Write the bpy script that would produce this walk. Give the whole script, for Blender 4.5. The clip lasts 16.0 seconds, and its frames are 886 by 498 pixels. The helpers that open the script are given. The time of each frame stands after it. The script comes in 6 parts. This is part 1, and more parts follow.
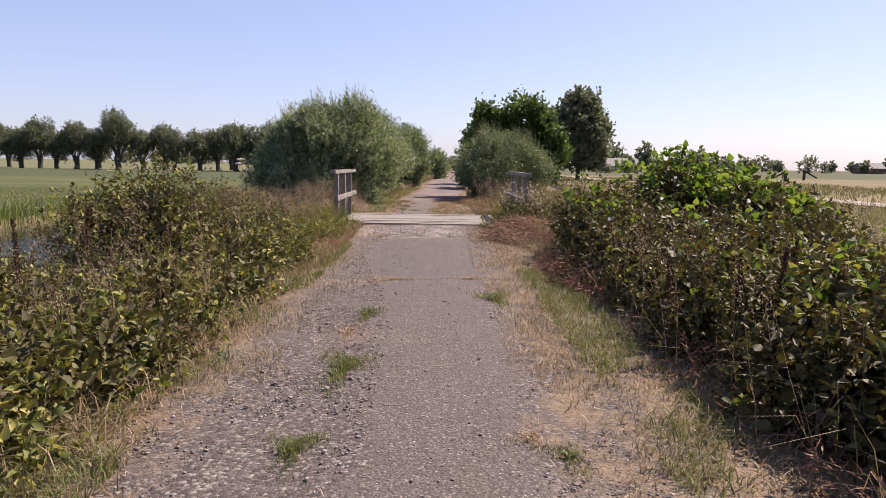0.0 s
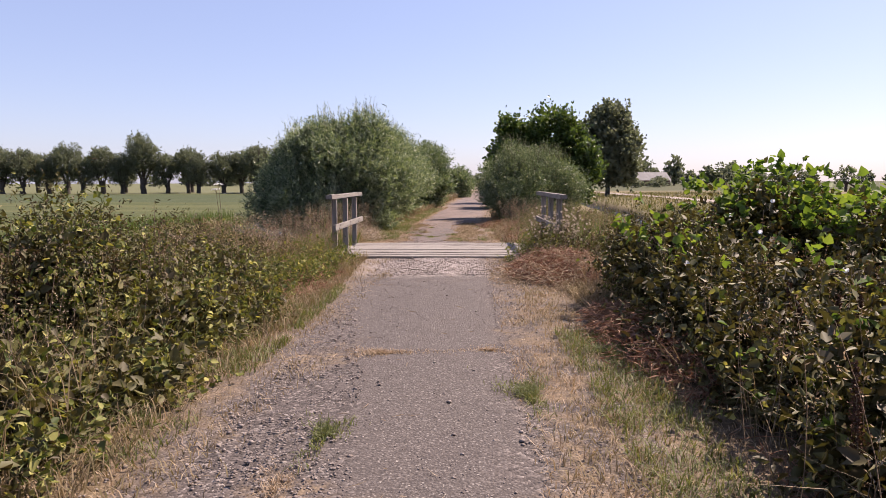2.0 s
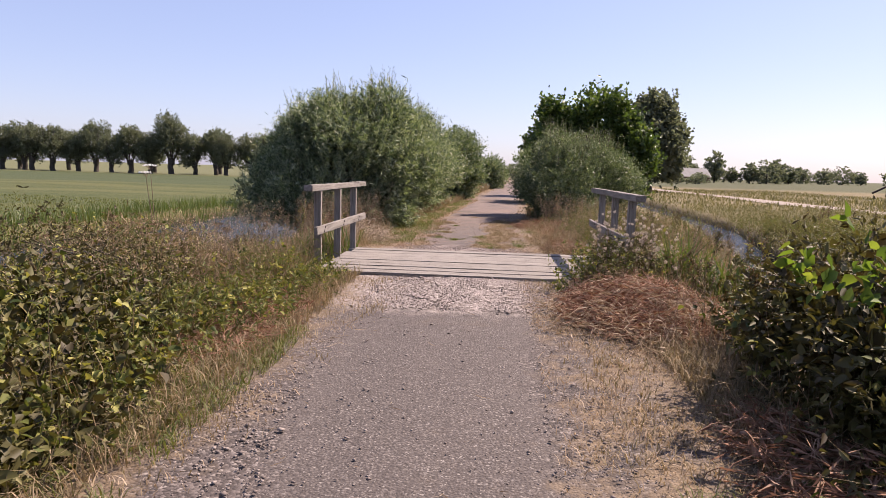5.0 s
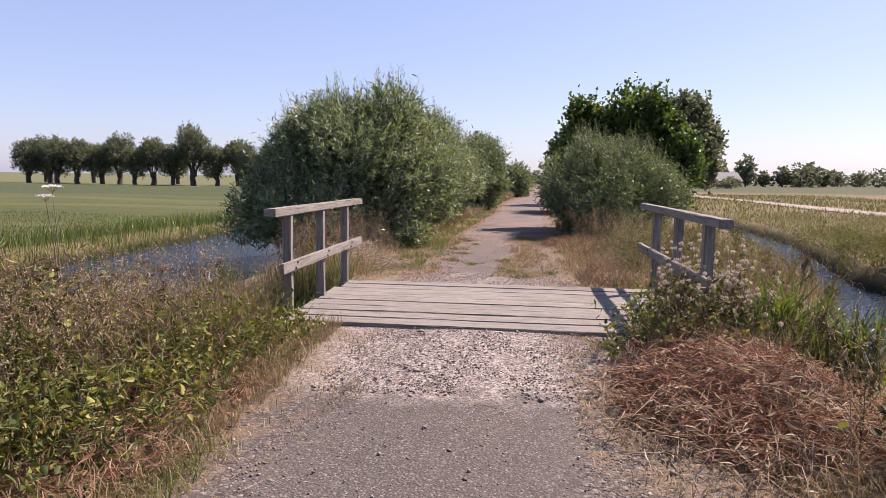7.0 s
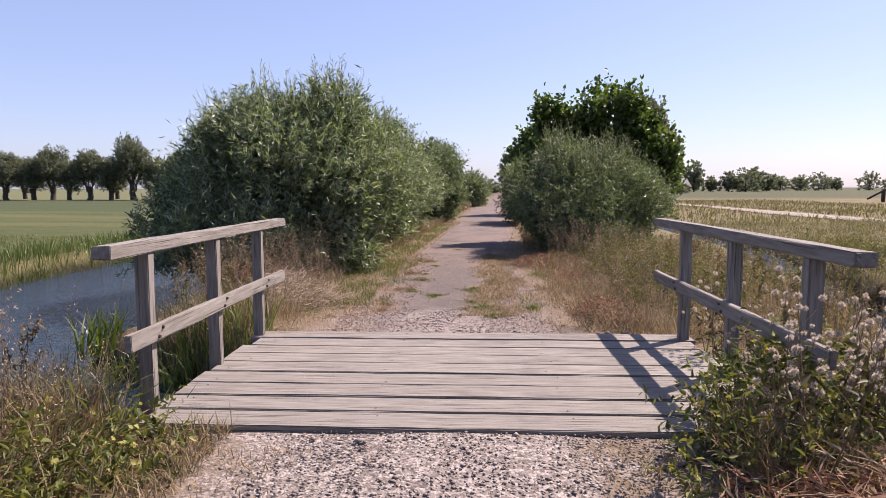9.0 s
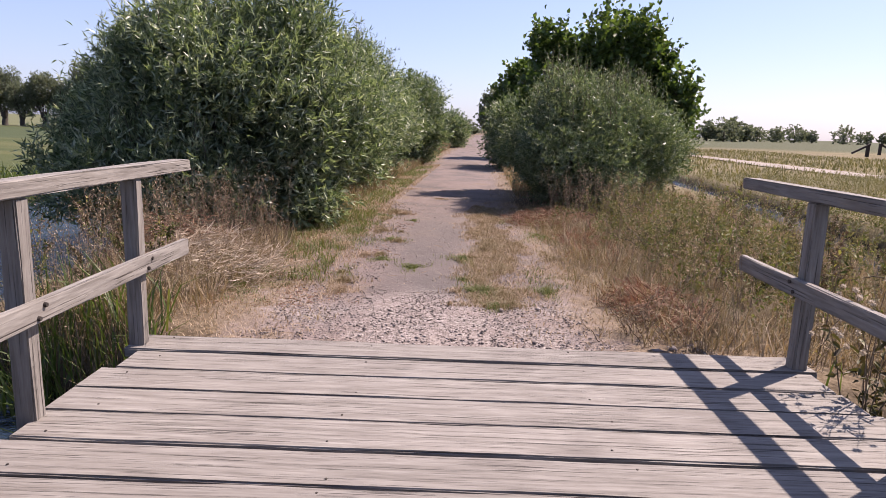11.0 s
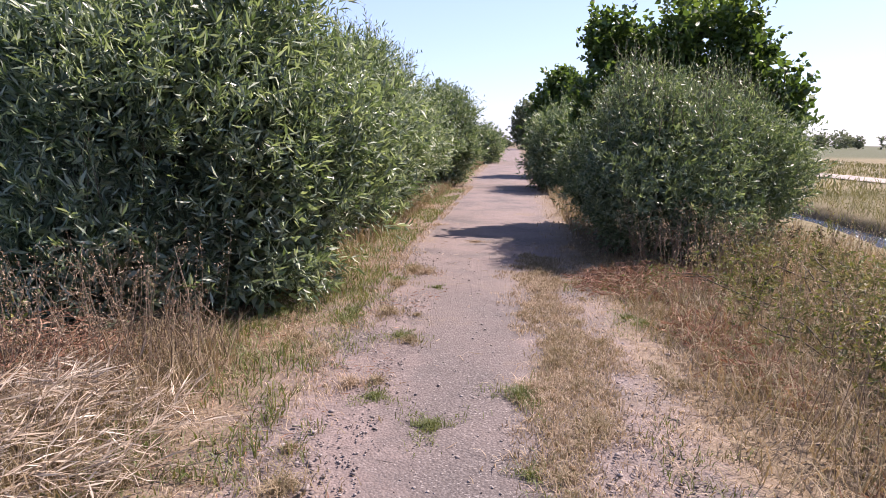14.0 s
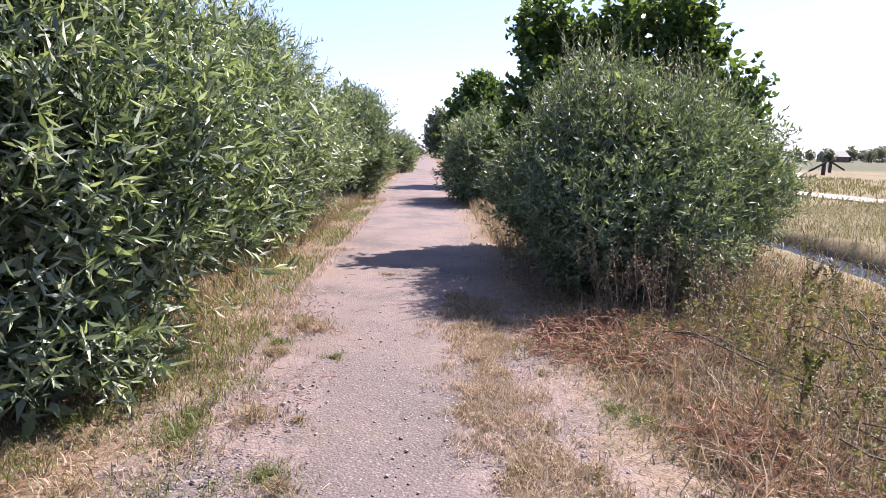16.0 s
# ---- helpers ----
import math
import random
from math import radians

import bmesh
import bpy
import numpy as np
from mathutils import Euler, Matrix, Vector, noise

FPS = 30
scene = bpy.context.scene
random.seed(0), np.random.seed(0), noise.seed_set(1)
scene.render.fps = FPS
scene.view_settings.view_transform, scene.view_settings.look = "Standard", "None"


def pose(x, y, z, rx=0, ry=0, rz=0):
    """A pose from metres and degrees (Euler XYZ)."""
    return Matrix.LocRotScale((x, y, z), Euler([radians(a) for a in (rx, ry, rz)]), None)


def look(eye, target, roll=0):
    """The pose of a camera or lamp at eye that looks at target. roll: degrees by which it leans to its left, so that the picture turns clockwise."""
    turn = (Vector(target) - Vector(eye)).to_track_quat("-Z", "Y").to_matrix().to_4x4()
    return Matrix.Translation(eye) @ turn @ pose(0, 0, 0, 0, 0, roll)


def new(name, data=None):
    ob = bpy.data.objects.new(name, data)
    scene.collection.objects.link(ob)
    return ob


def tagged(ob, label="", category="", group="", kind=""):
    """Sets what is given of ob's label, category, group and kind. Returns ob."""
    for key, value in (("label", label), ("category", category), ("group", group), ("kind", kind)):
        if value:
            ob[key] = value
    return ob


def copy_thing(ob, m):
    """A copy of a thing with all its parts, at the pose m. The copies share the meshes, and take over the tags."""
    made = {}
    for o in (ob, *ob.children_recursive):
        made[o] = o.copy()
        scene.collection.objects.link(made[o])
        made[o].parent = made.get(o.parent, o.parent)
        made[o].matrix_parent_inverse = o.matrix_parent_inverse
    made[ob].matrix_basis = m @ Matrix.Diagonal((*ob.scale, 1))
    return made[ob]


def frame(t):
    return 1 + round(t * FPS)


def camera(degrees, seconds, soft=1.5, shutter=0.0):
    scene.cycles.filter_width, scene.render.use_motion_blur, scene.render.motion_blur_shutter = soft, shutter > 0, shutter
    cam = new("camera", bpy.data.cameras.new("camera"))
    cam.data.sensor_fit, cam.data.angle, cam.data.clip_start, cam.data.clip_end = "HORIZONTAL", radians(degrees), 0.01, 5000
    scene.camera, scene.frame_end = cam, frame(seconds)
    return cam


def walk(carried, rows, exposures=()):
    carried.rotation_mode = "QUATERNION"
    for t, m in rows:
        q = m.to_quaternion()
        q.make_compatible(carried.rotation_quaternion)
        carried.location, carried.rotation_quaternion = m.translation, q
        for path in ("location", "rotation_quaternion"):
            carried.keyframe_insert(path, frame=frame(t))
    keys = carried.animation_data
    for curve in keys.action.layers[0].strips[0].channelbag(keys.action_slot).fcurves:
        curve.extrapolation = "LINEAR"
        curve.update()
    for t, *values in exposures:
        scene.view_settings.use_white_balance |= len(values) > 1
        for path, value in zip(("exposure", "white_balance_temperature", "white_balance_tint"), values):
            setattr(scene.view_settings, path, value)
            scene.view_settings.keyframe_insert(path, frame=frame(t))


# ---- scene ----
cam = camera(68.7, 16.0, soft=0.8)
PATH = [
    (0, (1.366, 1.317, 1.37), (1.386, 3.3, 1.112), 0.9),
    (0.5, (1.434, 1.914, 1.368), (1.417, 3.904, 1.17), 1.1),
    (1, (1.515, 2.441, 1.385), (1.44, 4.434, 1.234), 1.5),
    (1.5, (1.459, 3.003, 1.434), (1.409, 4.995, 1.271), 0.3),
    (2, (1.546, 3.545, 1.437), (1.482, 5.533, 1.232), -0.2),
    (2.5, (1.597, 4.099, 1.412), (1.674, 6.073, 1.096), -0.2),
    (3, (1.646, 4.648, 1.374), (1.72, 6.615, 1.023), -0.2),
    (3.5, (1.634, 5.176, 1.381), (1.524, 7.158, 1.132), 1.6),
    (4, (1.515, 5.737, 1.434), (1.459, 7.721, 1.19), -0.1),
    (4.5, (1.51, 6.287, 1.446), (1.342, 8.257, 1.146), 0.9),
    (4.7, (1.526, 6.492, 1.439), (1.373, 8.471, 1.196), 1.5),
    (6.8, (1.552, 8.669, 1.544), (1.345, 10.645, 1.312), 2.1),
    (7, (1.528, 8.903, 1.533), (1.294, 10.877, 1.315), 0.8),
    (7.5, (1.436, 9.512, 1.547), (1.318, 11.491, 1.286), 1.5),
    (8, (1.392, 10.077, 1.543), (1.127, 12.031, 1.212), 2.0),
    (8.5, (1.33, 10.634, 1.546), (1.178, 12.613, 1.299), 2.3),
    (9, (1.288, 11.205, 1.544), (1.19, 13.193, 1.356), -0.1),
    (9.2, (1.287, 11.461, 1.514), (1.125, 13.433, 1.221), 1.0),
    (11.3, (1.079, 13.805, 1.499), (1.073, 15.77, 1.13), 2.0),
    (11.5, (1.105, 14.037, 1.502), (0.961, 15.998, 1.132), 1.2),
    (12, (1.049, 14.606, 1.598), (1.051, 16.584, 1.299), 2.8),
    (12.5, (1.006, 15.115, 1.614), (0.957, 17.093, 1.326), 1.4),
    (13, (1.055, 15.671, 1.647), (0.933, 17.637, 1.298), 1.5),
    (13.5, (0.967, 16.186, 1.663), (1.019, 18.156, 1.319), 2.4),
    (14, (0.993, 16.776, 1.616), (0.875, 18.746, 1.286), 0.7),
    (14.5, (1.032, 17.302, 1.61), (1.085, 19.281, 1.324), 2.3),
    (15, (0.945, 17.819, 1.652), (0.937, 19.802, 1.39), 0.6),
    (15.5, (1.01, 18.396, 1.616), (0.956, 20.363, 1.258), 0.9),
    (16, (0.968, 18.912, 1.6), (1.115, 20.884, 1.299), 1.3),
]
walk(cam, [(t, look(eye, target, roll)) for t, eye, target, roll in PATH],
     [(0, 1.1, 6800, 24), (3.5, 1.2, 7000, 25), (8, 1.13, 6640, 24), (13, 1.33, 6380, 24), (16, 1.79, 6050, 24)])

# ---- world, sun and exposure ----
SUN_TO = Vector((0.70, 0.50, 1.06)).normalized()
world = bpy.data.worlds.new("sky")
scene.world = world
world.use_nodes = True
wn = world.node_tree.nodes
sky = wn.new("ShaderNodeTexSky")
sky.sky_type = "NISHITA"
sky.sun_disc = False
sky.sun_elevation = math.asin(SUN_TO.z)
sky.sun_rotation = math.atan2(SUN_TO.x, SUN_TO.y)
sky.air_density, sky.dust_density, sky.ozone_density = 1.0, 0.7, 1.7
haze = wn.new("ShaderNodeMix")
haze.data_type = "RGBA"
haze.inputs[0].default_value = 0.31
haze.inputs[7].default_value = (4.5, 5.8, 10.0, 1)
world.node_tree.links.new(sky.outputs[0], haze.inputs[6])
world.node_tree.links.new(haze.outputs[2], wn["Background"].inputs[0])
wn["Background"].inputs[1].default_value = 0.063
sun_data = bpy.data.lights.new("sun", "SUN")
sun_data.energy, sun_data.angle, sun_data.color = 5.0, radians(0.6), (1.0, 0.905, 0.77)
sun = new("sun", sun_data)
sun.matrix_world = look((SUN_TO * 60)[:], (0, 0, 0))

# ---- materials ----
def nodes_of(name):
    mat = bpy.data.materials.new(name)
    mat.use_nodes = True
    nt = mat.node_tree
    return mat, nt, nt.nodes["Principled BSDF"]


def nd(nt, kind, **values):
    n = nt.nodes.new(kind)
    for key, v in values.items():
        n.inputs[key.replace("_", " ")].default_value = v
    return n


def ramp(nt, fac, stops):
    r = nt.nodes.new("ShaderNodeValToRGB")
    el = r.color_ramp.elements
    while len(el) < len(stops):
        el.new(0.5)
    for e, (p, c) in zip(el, stops):
        e.position, e.color = p, (*c, 1)
    nt.links.new(fac, r.inputs[0])
    return r.outputs[0]


def mixc(nt, fac, a, b, mode="MIX"):
    m = nt.nodes.new("ShaderNodeMix")
    m.data_type, m.blend_type = "RGBA", mode
    for sock, v in ((m.inputs[0], fac), (m.inputs[6], a), (m.inputs[7], b)):
        if isinstance(v, (int, float)):
            sock.default_value = v
        elif isinstance(v, tuple):
            sock.default_value = (*v, 1)
        else:
            nt.links.new(v, sock)
    return m.outputs[2]


def calc(nt, op, a, b=None, c=None, clamp=False):
    m = nt.nodes.new("ShaderNodeMath")
    m.operation, m.use_clamp = op, clamp
    for sock, v in zip(m.inputs, (a, b, c)):
        if v is None:
            continue
        if isinstance(v, (int, float)):
            sock.default_value = v
        else:
            nt.links.new(v, sock)
    return m.outputs[0]


def coords(nt):
    return nt.nodes.new("ShaderNodeTexCoord").outputs["Object"]


def noise_tex(nt, vec, scale, detail=4, rough=0.55):
    n = nd(nt, "ShaderNodeTexNoise", Scale=scale, Detail=detail, Roughness=rough)
    nt.links.new(vec, n.inputs["Vector"])
    return n.outputs[0]


def step(nt, v, lo, hi):
    m = nt.nodes.new("ShaderNodeMapRange")
    m.interpolation_type = "SMOOTHSTEP"
    nt.links.new(v, m.inputs[0])
    m.inputs[1].default_value, m.inputs[2].default_value = lo, hi
    return m.outputs[0]


def bump(nt, bsdf, height, strength, dist):
    b = nd(nt, "ShaderNodeBump", Strength=strength, Distance=dist)
    nt.links.new(height, b.inputs["Height"])
    nt.links.new(b.outputs[0], bsdf.inputs["Normal"])


def leaf_mat(name, stops, trans=0.35, rough=0.5, spec=0.4, glow=(1.25, 1.2, 0.6), patch=0.45):
    """Leaf or blade: colour varies from leaf to leaf and in larger patches."""
    mat, nt, bsdf = nodes_of(name)
    geo = nt.nodes.new("ShaderNodeNewGeometry")
    n = noise_tex(nt, coords(nt), 1.3, 3)
    f = calc(nt, "ADD", calc(nt, "MULTIPLY", geo.outputs["Random Per Island"], 1 - patch), calc(nt, "MULTIPLY", n, patch))
    col = ramp(nt, f, stops)
    nt.links.new(col, bsdf.inputs["Base Color"])
    bsdf.inputs["Roughness"].default_value = rough
    bsdf.inputs["Specular IOR Level"].default_value = spec
    tr = nt.nodes.new("ShaderNodeBsdfTranslucent")
    nt.links.new(mixc(nt, 1.0, col, glow, "MULTIPLY"), tr.inputs[0])
    mx = nt.nodes.new("ShaderNodeMixShader")
    mx.inputs[0].default_value = trans
    nt.links.new(bsdf.outputs[0], mx.inputs[1])
    nt.links.new(tr.outputs[0], mx.inputs[2])
    nt.links.new(mx.outputs[0], nt.nodes["Material Output"].inputs[0])
    return mat


def stem_mat(name, a, b, scale=6.0, rough=0.85):
    mat, nt, bsdf = nodes_of(name)
    v = coords(nt)
    n = noise_tex(nt, v, scale, 5)
    nt.links.new(ramp(nt, n, [(0.3, a), (0.7, b)]), bsdf.inputs["Base Color"])
    bsdf.inputs["Roughness"].default_value = rough
    bump(nt, bsdf, noise_tex(nt, v, scale * 8, 3), 0.4, 0.01)
    return mat


M_WILLOW = leaf_mat("willow_leaf", [(0.12, (0.024, 0.042, 0.023)), (0.40, (0.090, 0.127, 0.070)), (0.68, (0.26, 0.30, 0.205)), (1.0, (0.52, 0.54, 0.44))], 0.35, 0.42, 0.55, (1.15, 1.25, 0.55))
M_WILLOW2 = leaf_mat("willow_leaf_grey", [(0.1, (0.030, 0.052, 0.027)), (0.5, (0.10, 0.138, 0.076)), (1.0, (0.38, 0.42, 0.30))], 0.34, 0.45, 0.45, (1.15, 1.2, 0.55))
M_POPLAR = leaf_mat("broad_leaf", [(0.1, (0.030, 0.058, 0.017)), (0.6, (0.065, 0.112, 0.031)), (1.0, (0.17, 0.22, 0.055))], 0.42, 0.4, 0.5)
# leaves of distant trees: the haze of distance is put into this paler, greyer colour
M_HAZYLEAF = leaf_mat("hazy_far_leaf", [(0.1, (0.085, 0.105, 0.072)), (0.6, (0.14, 0.16, 0.108)), (1.0, (0.21, 0.225, 0.16))], 0.45, 0.6, 0.25, (1.1, 1.1, 0.8))
M_BRAMBLE = leaf_mat("bramble_leaf", [(0.06, (0.06, 0.036, 0.017)), (0.24, (0.030, 0.048, 0.012)), (0.48, (0.115, 0.132, 0.034)), (0.74, (0.29, 0.28, 0.09)), (1.0, (0.50, 0.43, 0.15))], 0.32, 0.6, 0.22)
M_BINDWEED = leaf_mat("bindweed_leaf", [(0.1, (0.046, 0.088, 0.017)), (0.55, (0.10, 0.165, 0.030)), (0.9, (0.185, 0.235, 0.050)), (1.0, (0.33, 0.27, 0.05))], 0.5, 0.6, 0.28)
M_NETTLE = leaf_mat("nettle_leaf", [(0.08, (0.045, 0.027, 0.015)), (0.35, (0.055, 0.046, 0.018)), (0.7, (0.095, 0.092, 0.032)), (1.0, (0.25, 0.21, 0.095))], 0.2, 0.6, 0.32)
M_SEED = leaf_mat("seed_head", [(0.1, (0.0738, 0.0443, 0.0295)), (0.6, (0.143, 0.0984, 0.0689)), (1.0, (0.216, 0.167, 0.123))], 0.25, 0.8, 0.1)
M_DOCK = leaf_mat("dock_seed", [(0.1, (0.041, 0.0213, 0.0148)), (0.7, (0.082, 0.0426, 0.0287)), (1.0, (0.131, 0.0738, 0.0492))], 0.1, 0.8, 0.15)
M_FLUFF = leaf_mat("seed_fluff", [(0.1, (0.40, 0.33, 0.26)), (1.0, (0.70, 0.62, 0.52))], 0.42, 0.9, 0.1, (1, 1, 1))
M_GREEN = leaf_mat("green_grass", [(0.05, (0.20, 0.155, 0.08)), (0.35, (0.075, 0.098, 0.028)), (0.7, (0.125, 0.14, 0.045)), (1.0, (0.26, 0.225, 0.11))], 0.42, 0.55, 0.35)
M_MIXED = leaf_mat("mixed_grass", [(0.05, (0.0984, 0.0984, 0.0369)), (0.35, (0.176, 0.139, 0.0738)), (0.65, (0.262, 0.197, 0.123)), (1.0, (0.377, 0.303, 0.217))], 0.32, 0.65, 0.3, (1.1, 1.0, 0.75))
M_STRAW = leaf_mat("straw", [(0.05, (0.189, 0.123, 0.0779)), (0.5, (0.32, 0.242, 0.164)), (1.0, (0.459, 0.385, 0.299))], 0.3, 0.65, 0.3, (1.1, 1.0, 0.8))
M_RUST = leaf_mat("dead_brown", [(0.05, (0.085, 0.042, 0.027)), (0.5, (0.235, 0.122, 0.078)), (1.0, (0.46, 0.335, 0.235))], 0.25, 0.75, 0.25, (1.1, 0.9, 0.7))
M_REED = leaf_mat("reed_leaf", [(0.05, (0.187, 0.153, 0.064)), (0.3, (0.059, 0.0935, 0.0221)), (0.8, (0.0984, 0.14, 0.0369)), (1.0, (0.197, 0.197, 0.0836))], 0.42, 0.4, 0.45)
M_FIELDWEED = leaf_mat("field_weed", [(0.05, (0.055, 0.06, 0.021)), (0.4, (0.11, 0.108, 0.040)), (0.75, (0.18, 0.165, 0.08)), (1.0, (0.37, 0.355, 0.28))], 0.35, 0.6, 0.3, (1.1, 1.05, 0.7))
M_BLEACH = leaf_mat("bleached_straw", [(0.05, (0.15, 0.10, 0.065)), (0.5, (0.32, 0.25, 0.18)), (1.0, (0.58, 0.52, 0.43))], 0.25, 0.6, 0.3, (1.1, 1.0, 0.8))
M_BARK = stem_mat("bark", (0.0295, 0.0236, 0.0177), (0.0738, 0.0615, 0.0492))
M_TWIG = stem_mat("twig", (0.0492, 0.0369, 0.0221), (0.103, 0.0812, 0.0492), 20)
M_STALK = stem_mat("dry_stalk", (0.0984, 0.064, 0.0394), (0.207, 0.153, 0.0984), 15)
M_PETAL = leaf_mat("white_petal", [(0.0, (0.78, 0.78, 0.76)), (1.0, (0.86, 0.86, 0.84))], 0.4, 0.6, 0.2, (1, 1, 1))
M_YELLOW = leaf_mat("yellow_petal", [(0.0, (0.75, 0.50, 0.03)), (1.0, (0.85, 0.62, 0.05))], 0.3, 0.6, 0.2, (1, 1, 0.5))


def wood_mat():
    mat, nt, bsdf = nodes_of("weathered_wood")
    v = coords(nt)
    info = nt.nodes.new("ShaderNodeObjectInfo")
    shift = nt.nodes.new("ShaderNodeVectorMath")
    shift.operation = "MULTIPLY_ADD"
    nt.links.new(info.outputs["Random"], shift.inputs[0])
    shift.inputs[1].default_value = (31, 17, 11)
    nt.links.new(v, shift.inputs[2])
    mp = nt.nodes.new("ShaderNodeMapping")
    mp.inputs["Scale"].default_value = (1.6, 20, 20)
    nt.links.new(shift.outputs[0], mp.inputs[0])
    grain = noise_tex(nt, mp.outputs[0], 2.0, 6, 0.65)
    mp2 = nt.nodes.new("ShaderNodeMapping")
    mp2.inputs["Scale"].default_value = (0.7, 60, 60)
    nt.links.new(shift.outputs[0], mp2.inputs[0])
    crack = noise_tex(nt, mp2.outputs[0], 2.2, 3, 0.5)
    stain = noise_tex(nt, shift.outputs[0], 2.6, 5)
    col = ramp(nt, grain, [(0.25, (0.088, 0.076, 0.066)), (0.45, (0.165, 0.147, 0.13)), (0.6, (0.215, 0.196, 0.176)), (0.8, (0.30, 0.278, 0.252))])
    col = mixc(nt, calc(nt, "MULTIPLY", step(nt, stain, 0.5, 0.75), 0.55), col, (0.0984, 0.0836, 0.0738))
    col = mixc(nt, step(nt, crack, 0.6, 0.69), col, (0.0344, 0.0271, 0.0221))
    col = mixc(nt, calc(nt, "MULTIPLY", info.outputs["Random"], 0.22), col, (0.0886, 0.0763, 0.0664))
    nt.links.new(col, bsdf.inputs["Base Color"])
    bsdf.inputs["Roughness"].default_value = 0.85
    h = calc(nt, "SUBTRACT", grain, calc(nt, "MULTIPLY", step(nt, crack, 0.58, 0.72), 1.5))
    bump(nt, bsdf, h, 0.7, 0.006)
    return mat


M_WOOD = wood_mat()
M_IRON = stem_mat("rusty_iron", (0.0148, 0.0123, 0.0108), (0.0443, 0.0295, 0.0221), 60)


def road_mat():
    """Worn asphalt strip in gravel, with dry grass and dust along and across it."""
    mat, nt, bsdf = nodes_of("worn_track")
    v = coords(nt)
    sep = nt.nodes.new("ShaderNodeSeparateXYZ")
    nt.links.new(v, sep.inputs[0])
    x, y = sep.outputs[0], sep.outputs[1]
    x = calc(nt, "SUBTRACT", x, calc(nt, "MULTIPLY", calc(nt, "MAXIMUM", calc(nt, "SUBTRACT", y, 26.0), 0.0), 0.048))
    n1 = noise_tex(nt, v, 0.9, 4)
    n2 = noise_tex(nt, v, 3.4, 5, 0.65)
    n3 = noise_tex(nt, v, 14, 5, 0.7)

    def stones(scale, stops):
        vo = nd(nt, "ShaderNodeTexVoronoi", Scale=scale)
        nt.links.new(v, vo.inputs["Vector"])
        s = nt.nodes.new("ShaderNodeSeparateColor")
        nt.links.new(vo.outputs["Color"], s.inputs[0])
        return ramp(nt, s.outputs[0], stops), vo.outputs["Distance"]

    grav, gd = stones(58, [(0.0, (0.0344, 0.0285, 0.0261)), (0.5, (0.0664, 0.0551, 0.0512)), (0.85, (0.111, 0.0935, 0.0861)), (1.0, (0.207, 0.182, 0.167))])
    asph, ad = stones(110, [(0.0, (0.0467, 0.0394, 0.0364)), (0.6, (0.0738, 0.0625, 0.0581)), (0.92, (0.111, 0.0959, 0.0886)), (1.0, (0.207, 0.187, 0.172))])
    pale, pd = stones(55, [(0.0, (0.085, 0.069, 0.062)), (0.5, (0.175, 0.147, 0.134)), (1.0, (0.32, 0.283, 0.26))])
    straw = ramp(nt, n3, [(0.25, (0.062, 0.042, 0.026)), (0.5, (0.132, 0.095, 0.060)), (0.75, (0.225, 0.170, 0.117))])
    # the asphalt strip, widest just before the bridge
    wide = step(nt, y, 6.0, 12.0)
    after = step(nt, y, 16.0, 17.0)
    left = calc(nt, "SUBTRACT", 1.02, calc(nt, "MULTIPLY", wide, 0.78))
    left = calc(nt, "SUBTRACT", calc(nt, "ADD", left, calc(nt, "MULTIPLY", after, 0.25)), calc(nt, "MULTIPLY", step(nt, y, 22.5, 24.5), 0.25))
    wob = calc(nt, "ADD", calc(nt, "MULTIPLY", calc(nt, "SUBTRACT", n2, 0.5), 0.9), calc(nt, "MULTIPLY", calc(nt, "SUBTRACT", n1, 0.5), 0.6))
    xl = calc(nt, "ADD", calc(nt, "SUBTRACT", x, left), wob)
    right = calc(nt, "SUBTRACT", 1.86, calc(nt, "MULTIPLY", after, 0.48))
    xr = calc(nt, "ADD", calc(nt, "SUBTRACT", right, x), wob)
    strip = calc(nt, "MULTIPLY", step(nt, xl, -0.16, 0.16), step(nt, xr, -0.16, 0.16))
    base = mixc(nt, strip, grav, asph)
    # loose pale gravel at both bridge heads
    head = calc(nt, "MULTIPLY", step(nt, calc(nt, "ADD", y, wob), 13.0, 13.4), calc(nt, "SUBTRACT", 1.0, step(nt, calc(nt, "ADD", y, wob), 18.7, 19.4)))
    base = mixc(nt, head, base, pale)
    # dusty dry film on the far side
    dust = calc(nt, "MULTIPLY", calc(nt, "MULTIPLY", after, 0.8), step(nt, n1, 0.25, 0.6))
    dust = calc(nt, "MULTIPLY", dust, calc(nt, "SUBTRACT", 1.0, calc(nt, "MULTIPLY", calc(nt, "MULTIPLY", strip, calc(nt, "SUBTRACT", 1.0, step(nt, y, 22.0, 27.0))), 0.6)))
    base = mixc(nt, dust, base, mixc(nt, n3, (0.105, 0.0761, 0.0672), (0.225, 0.172, 0.154)))
    # dry grass litter along both sides and in patches
    cx = calc(nt, "SUBTRACT", x, calc(nt, "SUBTRACT", 1.32, calc(nt, "MULTIPLY", after, 0.4)))
    off = calc(nt, "ADD", calc(nt, "ABSOLUTE", cx), calc(nt, "MULTIPLY", calc(nt, "SUBTRACT", n2, 0.5), 1.5))
    lft = calc(nt, "MULTIPLY", calc(nt, "SUBTRACT", 1.0, step(nt, cx, -0.5, 0.0)), calc(nt, "SUBTRACT", 1.0, after))
    off = calc(nt, "SUBTRACT", off, calc(nt, "MULTIPLY", lft, 0.15))
    edge = step(nt, off, 0.95, 1.55)
